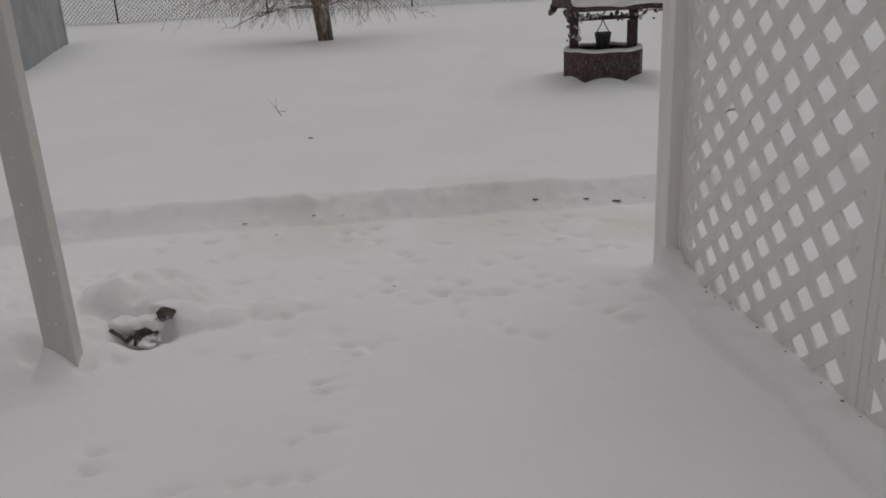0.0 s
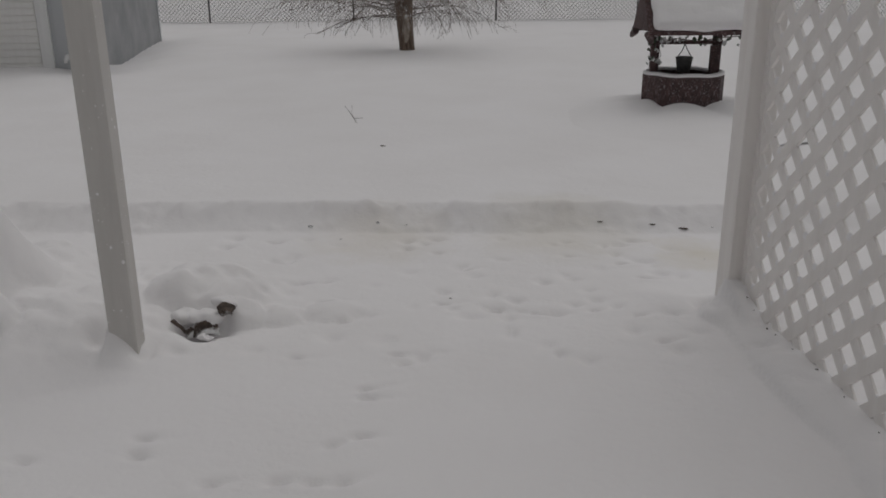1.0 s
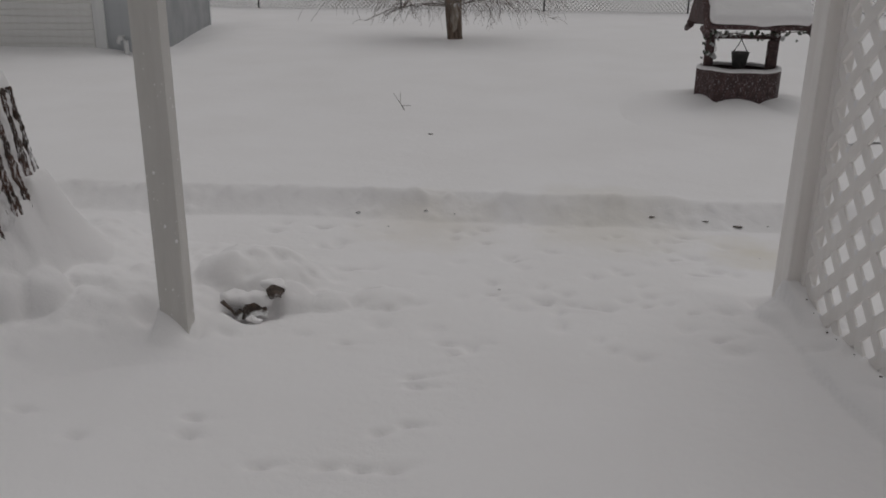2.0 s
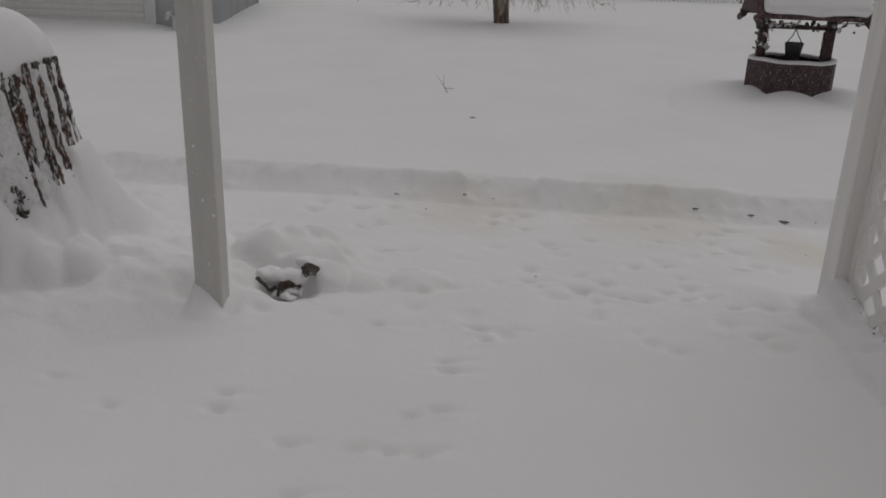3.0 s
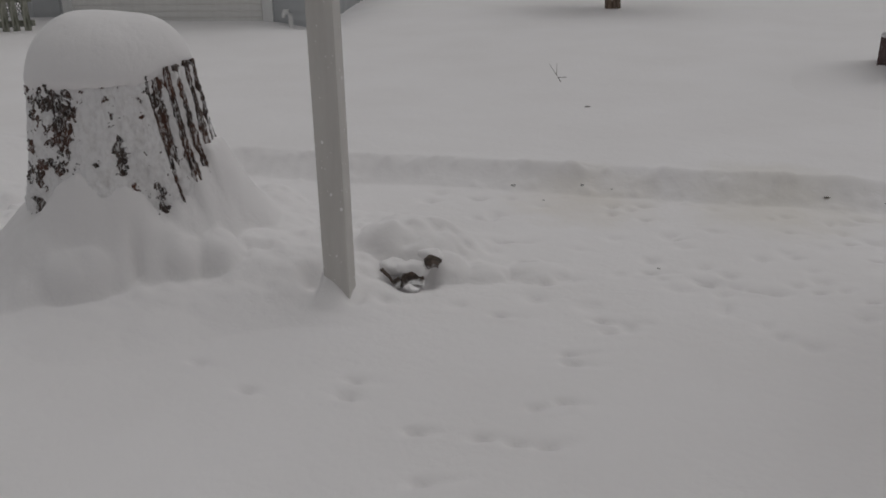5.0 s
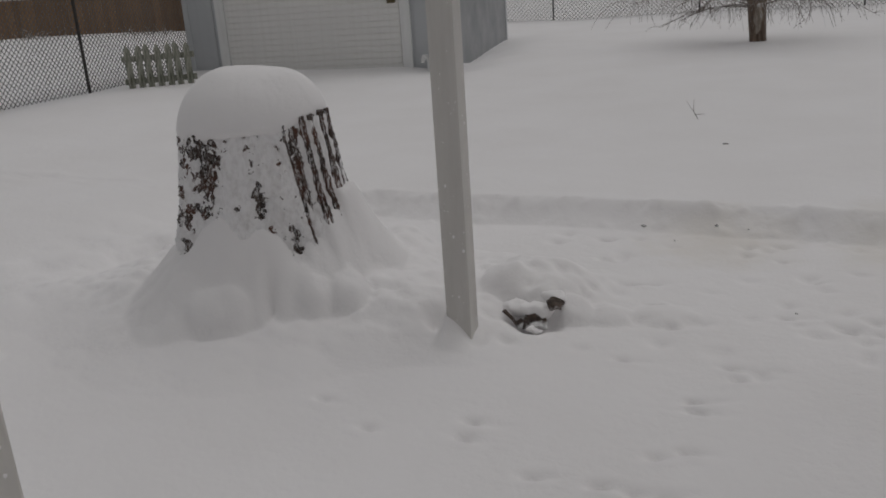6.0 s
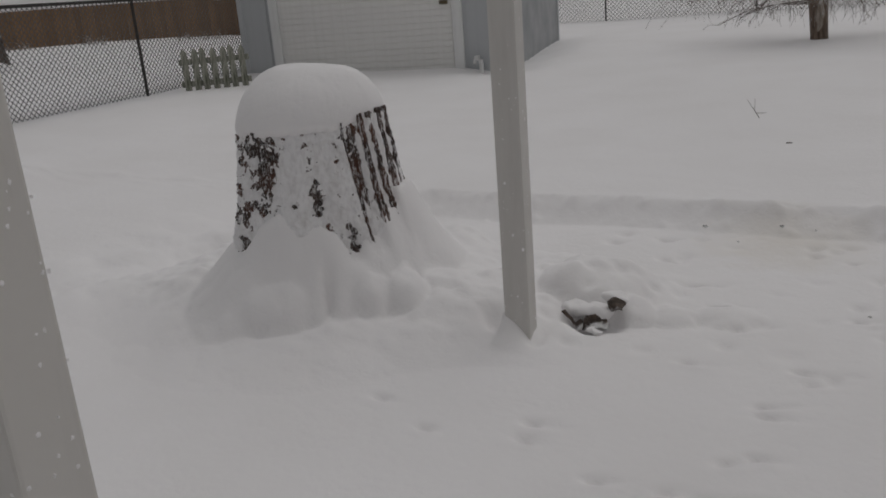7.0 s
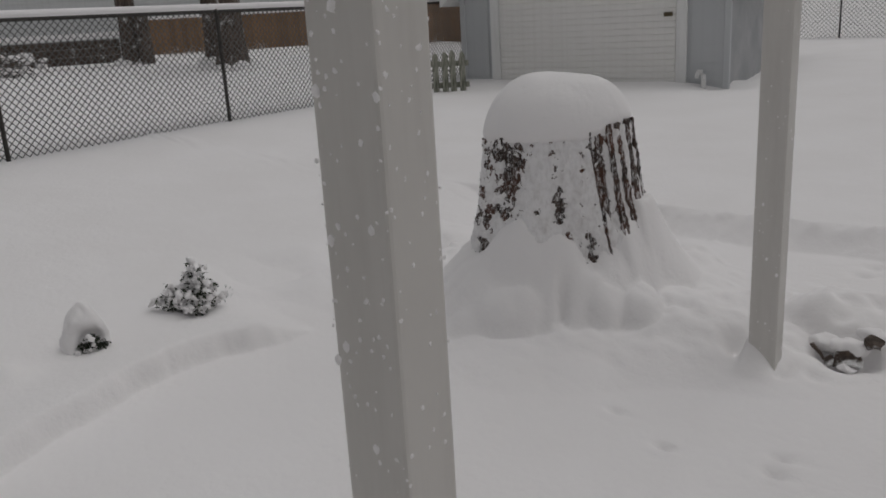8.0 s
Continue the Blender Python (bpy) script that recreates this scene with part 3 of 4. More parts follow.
def stump():
    t = thing("tree_stump", pose(STUMP[0], STUMP[1], 0), "tall cut tree stump with furrowed bark plastered in snow", "stump")

    def bark_skin(a, k):
        z = 0.10 + (cap_rim(a) - 0.075) * k
        base, bark, _ = stump_surface(a, z)
        return base + bark, z

    def snow_skin(a, k):
        z = 0.10 + (cap_rim(a) - 0.085) * k
        base, _, snow = stump_surface(a, z)
        return base + snow - 0.05 * max(0.0, k - 0.985) / 0.015, z

    part("bark", turned_skin(460, 130, bark_skin), STUMP_BARK, t)
    smooth(part("driven_snow", turned_skin(460, 130, snow_skin), THIN_SNOW, t, "snow driven into the furrows of the bark"))

    def cap_skin(a, k):
        ca, sa = math.cos(a), math.sin(a)
        rim = cap_rim(a)
        edge = 0.284 + 0.105 * (1 - min(1.0, (rim - 0.05) / 0.75)) ** 1.25 + 0.017
        if k < 0.08:
            return edge - 0.05 + 0.048 * k / 0.08, rim + 0.004
        k = 1 - (k - 0.08) / 0.92
        n = noise.noise((1.5 * ca * k, 1.5 * sa * k, 2.0)) + 0.4 * noise.noise((4 * ca * k, 4 * sa * k, 6.0))
        z = rim + (1.0 - rim) * max(0.0, 1 - k ** 2.6) ** 0.56
        return (edge + 0.005 * n) * max(0.002, k) ** 0.88, z + 0.012 * n * (1 - k ** 3)

    smooth(part("snow_cap", turned_skin(150, 44, cap_skin), SNOW, t, "thick rounded snow cap"))
    return t


stump()


# ---------------------------------------------------------------- shed
SHED = (-6.27, 9.36)


def shed():
    deg = math.degrees(SHED_YAW)
    t = thing("shed", pose(SHED[0], SHED[1], 0.1, 0, 0, deg), "blue-grey sided garden shed with a pale roll-up door", "shed")
    w, d, eave, ridge = 3.67, 4.6, 1.39, 2.9
    core = bmesh.new()
    prof = [(-w + 0.02, -0.2), (-0.02, -0.2), (-0.02, eave), (-w / 2, ridge), (-w + 0.02, eave)]
    a = [core.verts.new((x, 0.03, z)) for x, z in prof]
    c = [core.verts.new((x, d - 0.02, z)) for x, z in prof]
    core.faces.new(a), core.faces.new(c[::-1])
    for i in range(5):
        j = (i + 1) % 5
        core.faces.new((a[j], a[i], c[i], c[j]))
    bmesh.ops.recalc_face_normals(core, faces=core.faces)
    part("wall", core, SIDING, t)
    # lapped boards
    expo = 0.115

    def board(length, lap=0.018):
        bm = bmesh.new()
        pr = [(0.0, 0.0), (-lap, 0.0), (-0.004, expo + 0.01), (0.0, expo + 0.01)]
        e0 = [bm.verts.new((0, y, z)) for y, z in pr]
        e1 = [bm.verts.new((length, y, z)) for y, z in pr]
        bm.faces.new(e0), bm.faces.new(e1[::-1])
        for i in range(4):
            j = (i + 1) % 4
            bm.faces.new((e0[j], e0[i], e1[i], e1[j]))
        bmesh.ops.recalc_face_normals(bm, faces=bm.faces)
        return bm

    rows = int((eave + 0.2) / expo) + 1
    first = {}
    for key, x0, ln in (("l", -w + 0.06, 0.36), ("r", -0.46, 0.40)):
        for k in range(rows):
            m = pose(x0, 0.03, -0.18 + k * expo)
            if key not in first:
                first[key] = part("siding_board", board(ln), SIDING, t)
                first[key].matrix_basis = m
            else:
                shared("siding_board", first[key], t, m)
    # side wall boards, greyer than the front ones because shade is coloured in
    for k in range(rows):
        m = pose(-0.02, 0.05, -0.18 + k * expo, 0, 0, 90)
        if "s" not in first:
            first["s"] = part("siding_board", board(d - 0.12, 0.009), SHADED_SIDING, t, "siding board with the side wall's shade in its colour")
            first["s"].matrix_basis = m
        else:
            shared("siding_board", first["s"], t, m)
    for x, y in ((-0.03, 0.04), (-w + 0.03, 0.04), (-0.03, d - 0.03)):
        part("corner_board", box(0.075, 0.075, eave + 0.2, (x, y, (eave - 0.2) / 2), 0.006), SIDING, t)
    # door with trims
    for x in (-0.508 - 0.065, -0.508 - 0.13 - 2.424 - 0.065):
        part("door_trim", box(0.13, 0.05, 2.3, (x, 0.0, 0.95), 0.006), TRIM, t, "white painted door trim")
    part("door_trim", box(2.70, 0.05, 0.14, (-0.508 - 1.342, -0.002, 2.12), 0.006), TRIM, t)
    door = part("roll_door", box(2.44, 0.03, 2.2, (-0.508 - 0.13 - 1.212, 0.02, 0.95), 0.0), DOOR, t, "pale ribbed roll-up door, closed")
    rib = None
    for k in range(27):
        m = pose(-0.508 - 0.13 - 1.212, 0.0, -0.1 + k * 0.078)
        if rib is None:
            bm = bmesh.new()
            pr = [(0.006, 0.0), (-0.006, 0.010), (-0.009, 0.039), (-0.006, 0.067), (0.006, 0.0765)]
            e0 = [bm.verts.new((-1.2, y, z)) for y, z in pr]
            e1 = [bm.verts.new((1.2, y, z)) for y, z in pr]
            for i in range(4):
                bm.faces.new((e0[i], e1[i], e1[i + 1], e0[i + 1]))
            bm.faces.new(e0), bm.faces.new(e1[::-1]), bm.faces.new((e0[0], e0[4], e1[4], e1[0]))
            bmesh.ops.recalc_face_normals(bm, faces=bm.faces)
            rib = part("slat", bm, DOOR, door)
            rib.matrix_basis = m
        else:
            shared("slat", rib, door, m)
    bm = box(0.11, 0.03, 0.05, (-0.508 - 0.13 - 0.10, -0.022, 0.99), 0.006)
    box(0.05, 0.03, 0.025, (-0.508 - 0.13 - 0.10, -0.04, 0.99), 0.004, bm)
    part("latch", bm, BRASS, door, "tarnished metal latch")
    # roof slopes with snow, low eaves
    for sgn in (-1, 1):
        run = w / 2 + 0.18
        rise = (ridge - eave) / (w / 2)
        bm = bmesh.new()
        pr = [(0, 0.0), (sgn * run, -run * rise), (sgn * run, -run * rise - 0.12), (sgn * (run - 0.02), -run * rise - 0.12), (0, -0.10)]
        e0 = [bm.verts.new((x - w / 2, -0.25, ridge + 0.12 + z)) for x, z in pr]
        e1 = [bm.verts.new((x - w / 2, d + 0.25, ridge + 0.12 + z)) for x, z in pr]
        bm.faces.new(e0), bm.faces.new(e1[::-1])
        for i in range(5):
            j = (i + 1) % 5
            bm.faces.new((e0[j], e0[i], e1[i], e1[j]))
        bmesh.ops.recalc_face_normals(bm, faces=bm.faces)
        part("roof_slope", bm, TRIM, t, "white edged roof slope")
        bm = bmesh.new()
        pr = [(0, 0.02), (sgn * run, -run * rise + 0.003), (sgn * run, -run * rise + 0.14), (0, 0.22)]
        e0 = [bm.verts.new((x - w / 2, -0.24, ridge + 0.12 + z)) for x, z in pr]
        e1 = [bm.verts.new((x - w / 2, d + 0.24, ridge + 0.12 + z)) for x, z in pr]
        bm.faces.new(e0), bm.faces.new(e1[::-1])
        for i in range(4):
            j = (i + 1) % 4
            bm.faces.new((e0[j], e0[i], e1[i], e1[j]))
        bmesh.ops.recalc_face_normals(bm, faces=bm.faces)
        part("roof_snow", bm, SNOW, t, "snow lying on the roof")
    # bent white pipe with a snow cap at the wall
    bm = bmesh.new()
    tube(bm, [(-0.27, -0.10, -0.05), (-0.27, -0.10, 0.20), (-0.275, -0.10, 0.25), (-0.30, -0.10, 0.285), (-0.335, -0.10, 0.285), (-0.355, -0.10, 0.25), (-0.355, -0.10, 0.215)], [0.03, 0.03, 0.034, 0.038, 0.034, 0.026, 0.024], 10)
    smooth(part("vent_pipe", bm, TRIM, t, "bent white vent pipe"))
    return t


shed()


# ---------------------------------------------------------------- fences
def chain_fence(a, c, spans, h, label, group, pitch=0.066, r=0.0045):
    ln = math.hypot(c[0] - a[0], c[1] - a[1])
    yaw = math.atan2(c[1] - a[1], c[0] - a[0])
    z0 = 0.16
    t = thing("chain_link_fence", pose(a[0], a[1], z0, 0, 0, math.degrees(yaw)), label, "fence", group)
    pole = None
    for i in range(spans + 1):
        bm = bmesh.new()
        m = pose(ln * i / spans, 0.03, -0.4)
        if pole is None:
            tube(bm, [(0, 0, 0), (0, 0, h + 0.38), (0, 0, h + 0.42)], [0.019, 0.019, 0.010], 10)
            pole = smooth(part("post", bm, STEEL, t, "dark steel fence post"))
            pole.matrix_basis = m
        else:
            shared("post", pole, t, m)
    bm = bmesh.new()
    tube(bm, [(0, 0.0, h), (ln, 0.0, h)], [0.021, 0.021], 8)
    part("top_rail", bm, STEEL, t)
    bm = bmesh.new()
    tube(bm, [(0, 0, h + 0.035), (ln * 0.3, 0, h + 0.04), (ln * 0.7, 0, h + 0.036), (ln, 0, h + 0.035)], [0.034] * 4, 8)
    smooth(part("rail_snow", bm, SNOW, t, "line of snow along the top rail"))
    vs, fs = [], []
    for side in (1, -1):
        x = -h if side > 0 else 0.0
        hi = ln if side > 0 else ln + h
        while x < hi:
            if side > 0:
                z0c, z1c = max(0, -x), min(h, ln - x)
            else:
                z0c, z1c = max(0, x - ln), min(h, x)
            if z1c > z0c:
                b = len(vs)
                for z in (z0c, z1c):
                    for dx, dy in ((-1.4 * r, 0), (0, 1.4 * r), (1.4 * r, 0), (0, -1.4 * r)):
                        vs.append((x + side * z + dx, dy + 0.002 * side, z))
                fs += [(b, b + 1, b + 5, b + 4), (b + 1, b + 2, b + 6, b + 5), (b + 2, b + 3, b + 7, b + 6), (b + 3, b, b + 4, b + 7)]
            x += pitch
    tagged(part("wire_mesh", (vs, fs), WIRE, t, "galvanised diamond wire mesh"), kind="stuff")
    return t


FA = (-9.16, 6.0)
fdir = (1.76, -4.46)
fl = math.hypot(*fdir)
fdir = (fdir[0] / fl, fdir[1] / fl)
chain_fence((FA[0] - fdir[0] * 2.4, FA[1] - fdir[1] * 2.4), (FA[0] + fdir[0] * 9.6, FA[1] + fdir[1] * 9.6), 5, 1.25, "low chain-link fence with snow along its top rail", "chain-link fences")
chain_fence((-9.9 - 3.2 * 3 * 0.95, 17.8 - 3.2 * 3 * 0.31), (-9.9 + 3.2 * 7 * 0.95, 17.8 + 3.2 * 7 * 0.31), 10, 1.5, "chain-link fence at the back of the snowy yard", "chain-link fences", 0.088, 0.0042)


def picket_fence():
    t = thing("picket_fence", pose(-9.0, 6.5, 0.18, 0, 0, 56), "weathered grey-white picket fence piece in snow", "fence")
    one = None
    for i in range(7):
        m = pose(i * 0.115, -0.02, -0.05 + 0.01 * (i % 3), 0, 1.5 * math.sin(i * 2.1), 0)
        if one is None:
            poly = [(-0.038, 0), (0.038, 0), (0.038, 0.60), (0.0, 0.66), (-0.038, 0.60)]
            one = part("picket", slab(poly, -0.01, 0.01), GREY_WOOD, t)
            one.matrix_basis = m
        else:
            shared("picket", one, t, m)
    for z in (0.18, 0.45):
        part("rail", box(0.85, 0.03, 0.07, (0.35, 0.02, z), 0.004), GREY_WOOD, t)
    return t


picket_fence()


def board_fence():
    t = thing("board_fence", pose(-21.3, 6.6, 0.2, 0, 0, 61.7), "tall brown vertical board fence behind the trees", "fence")
    one = None
    for i in range(84):
        m = pose(i * 0.145, 0, 0.012 * math.sin(i * 1.7), 0, 0, 0)
        if one is None:
            one = part("board", box(0.1435, 0.02, 1.32, (0, 0, 0.66), 0.002), BROWN_WOOD, t)
            one.matrix_basis = m
        else:
            shared("board", one, t, m)
    part("top_snow", box(12.1, 0.10, 0.07, (6.0, 0, 1.35), 0.02), SNOW, t, "snow along the board tops")
    return t


board_fence()


# ---------------------------------------------------------------- well
def well():
    t = thing("wishing_well", pose(0.43, 8.2, 0.0, 0, 0, 15), "dark red-brown wooden wishing well with a snowy roof", "well")
    R, sides = 0.318, 8
    stave = None
    for i in range(sides):
        m = pose(0, 0, 0, 0, 0, 360 / sides * (i + 0.5))
        if stave is None:
            stave = part("panel", box(0.03, 2 * R * math.tan(math.pi / sides) - 0.004, 0.42, (R - 0.015, 0, 0.27), 0.005), WELL_WOOD, t)
            stave.matrix_basis = m
        else:
            shared("panel", stave, t, m)
    bm = bmesh.new()
    prof = [(R + 0.016, 0.468), (R + 0.016, 0.483), (R - 0.008, 0.496), (R - 0.035, 0.486), (R - 0.035, 0.468)]
    rings = []
    for r, z in prof:
        ring = []
        for k in range(64):
            a = math.tau * k / 64
            b = (a % (math.tau / 8)) - math.pi / 8
            rr = (0.7 * math.cos(math.pi / 8) / math.cos(b) + 0.3) * r * 1.03
            ring.append(bm.verts.new((rr * math.cos(a), rr * math.sin(a), z + 0.004 * math.sin(7 * a))))
        rings.append(ring)
    for r0, r1 in zip(rings, rings[1:] + rings[:1]):
        for k in range(64):
            bm.faces.new((r0[k], r0[(k + 1) % 64], r1[(k + 1) % 64], r1[k]))
    bmesh.ops.recalc_face_normals(bm, faces=bm.faces)
    smooth(part("rim_snow", bm, SNOW, t, "snow ring on the rim"))
    # scalloped snow heaped round the foot
    bm = bmesh.new()
    rings = []
    for r, k in ((0.30, 1.0), (0.345, 1.0), (0.42, 0.90), (0.56, 0.68), (0.80, 0.36), (1.15, 0.08), (1.5, -0.3)):
        ring = []
        for i in range(72):
            a = math.tau * i / 72
            top = 0.222 + 0.045 * abs(math.sin(3.0 * a + 0.55)) ** 0.8
            ring.append(bm.verts.new((r * math.cos(a), r * math.sin(a), top * k + 0.168 * (1 - k))))
        rings.append(ring)
    for r0, r1 in zip(rings, rings[1:]):
        for i in range(72):
            bm.faces.new((r0[i], r1[i], r1[(i + 1) % 72], r0[(i + 1) % 72]))
    smooth(part("foot_snow", bm, SNOW, t, "scalloped snow drifted against the foot"))
    for x in (-0.255, 0.255):
        part("upright", box(0.07, 0.05, 1.1, (x, 0, 0.68), 0.006), WELL_WOOD, t)
    part("cheek_board", box(0.075, 0.045, 0.40, (0.232, -0.045, 0.50), 0.005), WELL_WOOD, t)
    part("cheek_board", box(0.05, 0.045, 0.32, (-0.275, -0.045, 0.54), 0.005), WELL_WOOD, t)
    bm = bmesh.new()
    tube(bm, [(-0.3, 0, 0.722), (0.3, 0, 0.722)], [0.016, 0.016], 8)
    part("crossbar", bm, WELL_WOOD, t)
    for sgn in (-1, 1):
        turn = Matrix.Rotation(sgn * radians(-47), 4, "X")
        c = Vector((0.03, sgn * 0.165, 0.99))
        part("roof_board", box(0.82, 0.50, 0.022, c, 0.004, None, turn), WELL_WOOD, t)
        part("eave_board", box(0.84, 0.03, 0.03, (0.03, sgn * 0.325, 0.815), 0.004), WELL_WOOD, t)
        n = turn.to_3x3() @ Vector((0, 0, 0.062))
        bm = box(0.76, 0.49, 0.10, c + n, 0.0, None, turn)
        bmesh.ops.bevel(bm, geom=bm.edges[:], offset=0.042, segments=3, affect="EDGES", profile=0.55)
        bmesh.ops.subdivide_edges(bm, edges=[e for e in bm.edges if e.calc_length() > 0.12], cuts=14, use_grid_fill=True)
        for v in bm.verts:
            v.co += Vector((noise.noise(v.co * 9), noise.noise(v.co * 9 + Vector((4, 0, 0))), noise.noise(v.co * 9 + Vector((0, 4, 0))))) * 0.014
        smooth(part("roof_snow", bm, SNOW, t, "thick snow on the roof slope"))
    for x in (-0.375, 0.435):
        ob = part("gable_board", slab([(-0.31, 0.83), (0.31, 0.83), (0.03, 1.16), (-0.03, 1.16)], -0.012, 0.012), WELL_WOOD, t)
        ob.matrix_basis = pose(x, 0, 0, 0, 0, 90)
        for sgn in (-1, 1):
            bm = bmesh.new()
            tube(bm, [(x, sgn * 0.23, 0.80), (x, sgn * 0.35, 0.775), (x, sgn * 0.40, 0.755)], [0.026, 0.028, 0.020], 9)
            part("rafter_end", bm, WELL_WOOD, t)
    bm = bmesh.new()
    prof = [(0.052, 0.485), (0.070, 0.600), (0.075, 0.605), (0.068, 0.607), (0.049, 0.50)]
    rings = [[bm.verts.new((r * math.cos(math.tau * k / 20) - 0.01, r * math.sin(math.tau * k / 20) - 0.02, z)) for k in range(20)] for r, z in prof]
    for r0, r1 in zip(rings, rings[1:]):
        for k in range(20):
            bm.faces.new((r0[k], r0[(k + 1) % 20], r1[(k + 1) % 20], r1[k]))
    bm.faces.new(rings[0][::-1]), bm.faces.new(rings[-1])
    bucket = smooth(part("bucket", bm, WIRE, t, "small dark metal bucket"))
    bm = bmesh.new()
    for sgn in (-1, 1):
        tube(bm, [(sgn * 0.06 - 0.01, -0.02, 0.6), (sgn * 0.022 - 0.01, -0.02, 0.66), (-0.01, -0.01, 0.71)], [0.004] * 3, 5)
    part("handle", bm, STEEL, bucket)
    # ivy along the bar and down one upright
    rng = random.Random(4)
    bm = bmesh.new()
    spots = [(rng.uniform(-0.3, 0.36), rng.gauss(-0.03, 0.02), 0.745 + rng.gauss(0, 0.022)) for _ in range(46)]
    spots += [(-0.29 + rng.gauss(0, 0.03), -0.07 + rng.gauss(0, 0.02), rng.uniform(0.55, 0.78)) for _ in range(22)]
    spots += [(0.42 + rng.gauss(0, 0.03), -0.12 + rng.gauss(0, 0.03), 0.77 + rng.gauss(0, 0.03)) for _ in range(12)]
    for c in spots:
        r = rng.uniform(0.012, 0.024)
        m = Matrix.Translation(c) @ Euler((rng.uniform(0.6, 2.2), rng.uniform(-0.5, 0.5), rng.uniform(-0.6, 0.6))).to_matrix().to_4x4()
        vs = [bm.verts.new(m @ Vector((r * a, r * b, r * e))) for a, b, e in ((0, -1.1, 0), (0.8, -0.3, 0.15), (0.5, 0.7, 0), (0, 1.1, 0.15), (-0.6, 0.6, 0), (-0.8, -0.35, 0.15))]
        bm.faces.new(vs)
    tagged(part("ivy_leaf", bm, LEAF, t, "ivy leaves dusted with snow"), kind="stuff")
    bm = bmesh.new()
    tube(bm, [(-0.3, -0.05, 0.52), (-0.22, -0.08, 0.62), (-0.24, -0.06, 0.72), (-0.1, -0.05, 0.755), (0.1, -0.04, 0.735), (0.3, -0.05, 0.765), (0.42, -0.12, 0.78)], [0.004] * 7, 5)
    part("ivy_stem", bm, TWIG, t)
    return t


well()


# ---------------------------------------------------------------- trees
def big_trunk(x, y, r, lean, label, seed):
    z = zat(x, y) - 0.1
    t = thing("tree", pose(x, y, z), label, "tree", "yard trees")
    seg, rows = 40, 40
    vs, fs = [], []
    for j in range(rows):
        h = 6.0 * (j / (rows - 1)) ** 1.5
        for i in range(seg):
            a = math.tau * i / seg
            ca, sa = math.cos(a), math.sin(a)
            root = math.exp(-h / 0.25) * (0.18 + 0.25 * max(0, math.sin(4 * a + seed)))
            rr = r * (1 + root - 0.04 * h) + 0.025 * noise.noise((5 * ca + seed, 5 * sa, h * 0.8)) + 0.015 * abs(math.sin(14 * a + 2 * noise.noise((ca, sa, h))))
            vs.append((rr * ca + lean * h, rr * sa, h))
    for j in range(rows - 1):
        for i in range(seg):
            i2 = (i + 1) % seg
            fs.append((j * seg + i, j * seg + i2, (j + 1) * seg + i2, (j + 1) * seg + i))
    part("trunk", (vs, fs), BARK, t)
    # snow banked on the windward roots
    bm = bmesh.new()
    rng = random.Random(seed)
    for k in range(9):
        a = rng.uniform(0, math.tau)
        m = Matrix.Translation((1.35 * r * math.cos(a), 1.35 * r * math.sin(a), 0.10)) @ Matrix.Diagonal((0.16, 0.16, rng.uniform(0.06, 0.16), 1))
        bmesh.ops.create_icosphere(bm, subdivisions=2, radius=1.0, matrix=m)
    for v in bm.verts:
        v.co += Vector((noise.noise(v.co * 8), noise.noise(v.co * 8 + Vector((5, 0, 0))), 0)) * 0.05
    smooth(part("root_snow", bm, SNOW, t, "snow banked against the roots"))
    return t


big_trunk(-17.12, 5.2, 0.165, -0.03, "thick dark tree trunk with snow on its bark", 1)
big_trunk(-15.54, 6.28, 0.12, 0.03, "dark tree trunk leaning beside a thicker one", 2)
big_trunk(-14.6, 6.3, 0.24, -0.05, "thick dark tree trunk beside another", 3)


def broken_stem(x, y):
    t = thing("tree", pose(x, y, zat(x, y) - 0.1), "short broken tree stem topped with snow", "tree", "yard trees")
    vs, fs = turned_skin(24, 14, lambda a, k: ((0.11 + 0.05 * (1 - k) ** 2 + 0.02 * noise.noise((2 * math.cos(a), 2 * math.sin(a), 3 * k))), 1.05 * k))
    part("trunk", (vs, fs), BARK, t)
    vs, fs = turned_skin(24, 8, lambda a, k: (0.125 * max(0.0, 1 - k ** 2.5) ** 0.5 + 0.004, 1.04 + 0.11 * k))
    smooth(part("snow_cap", (vs, fs), SNOW, t, "cap of snow"))
    return t


broken_stem(-16.88, 5.42)


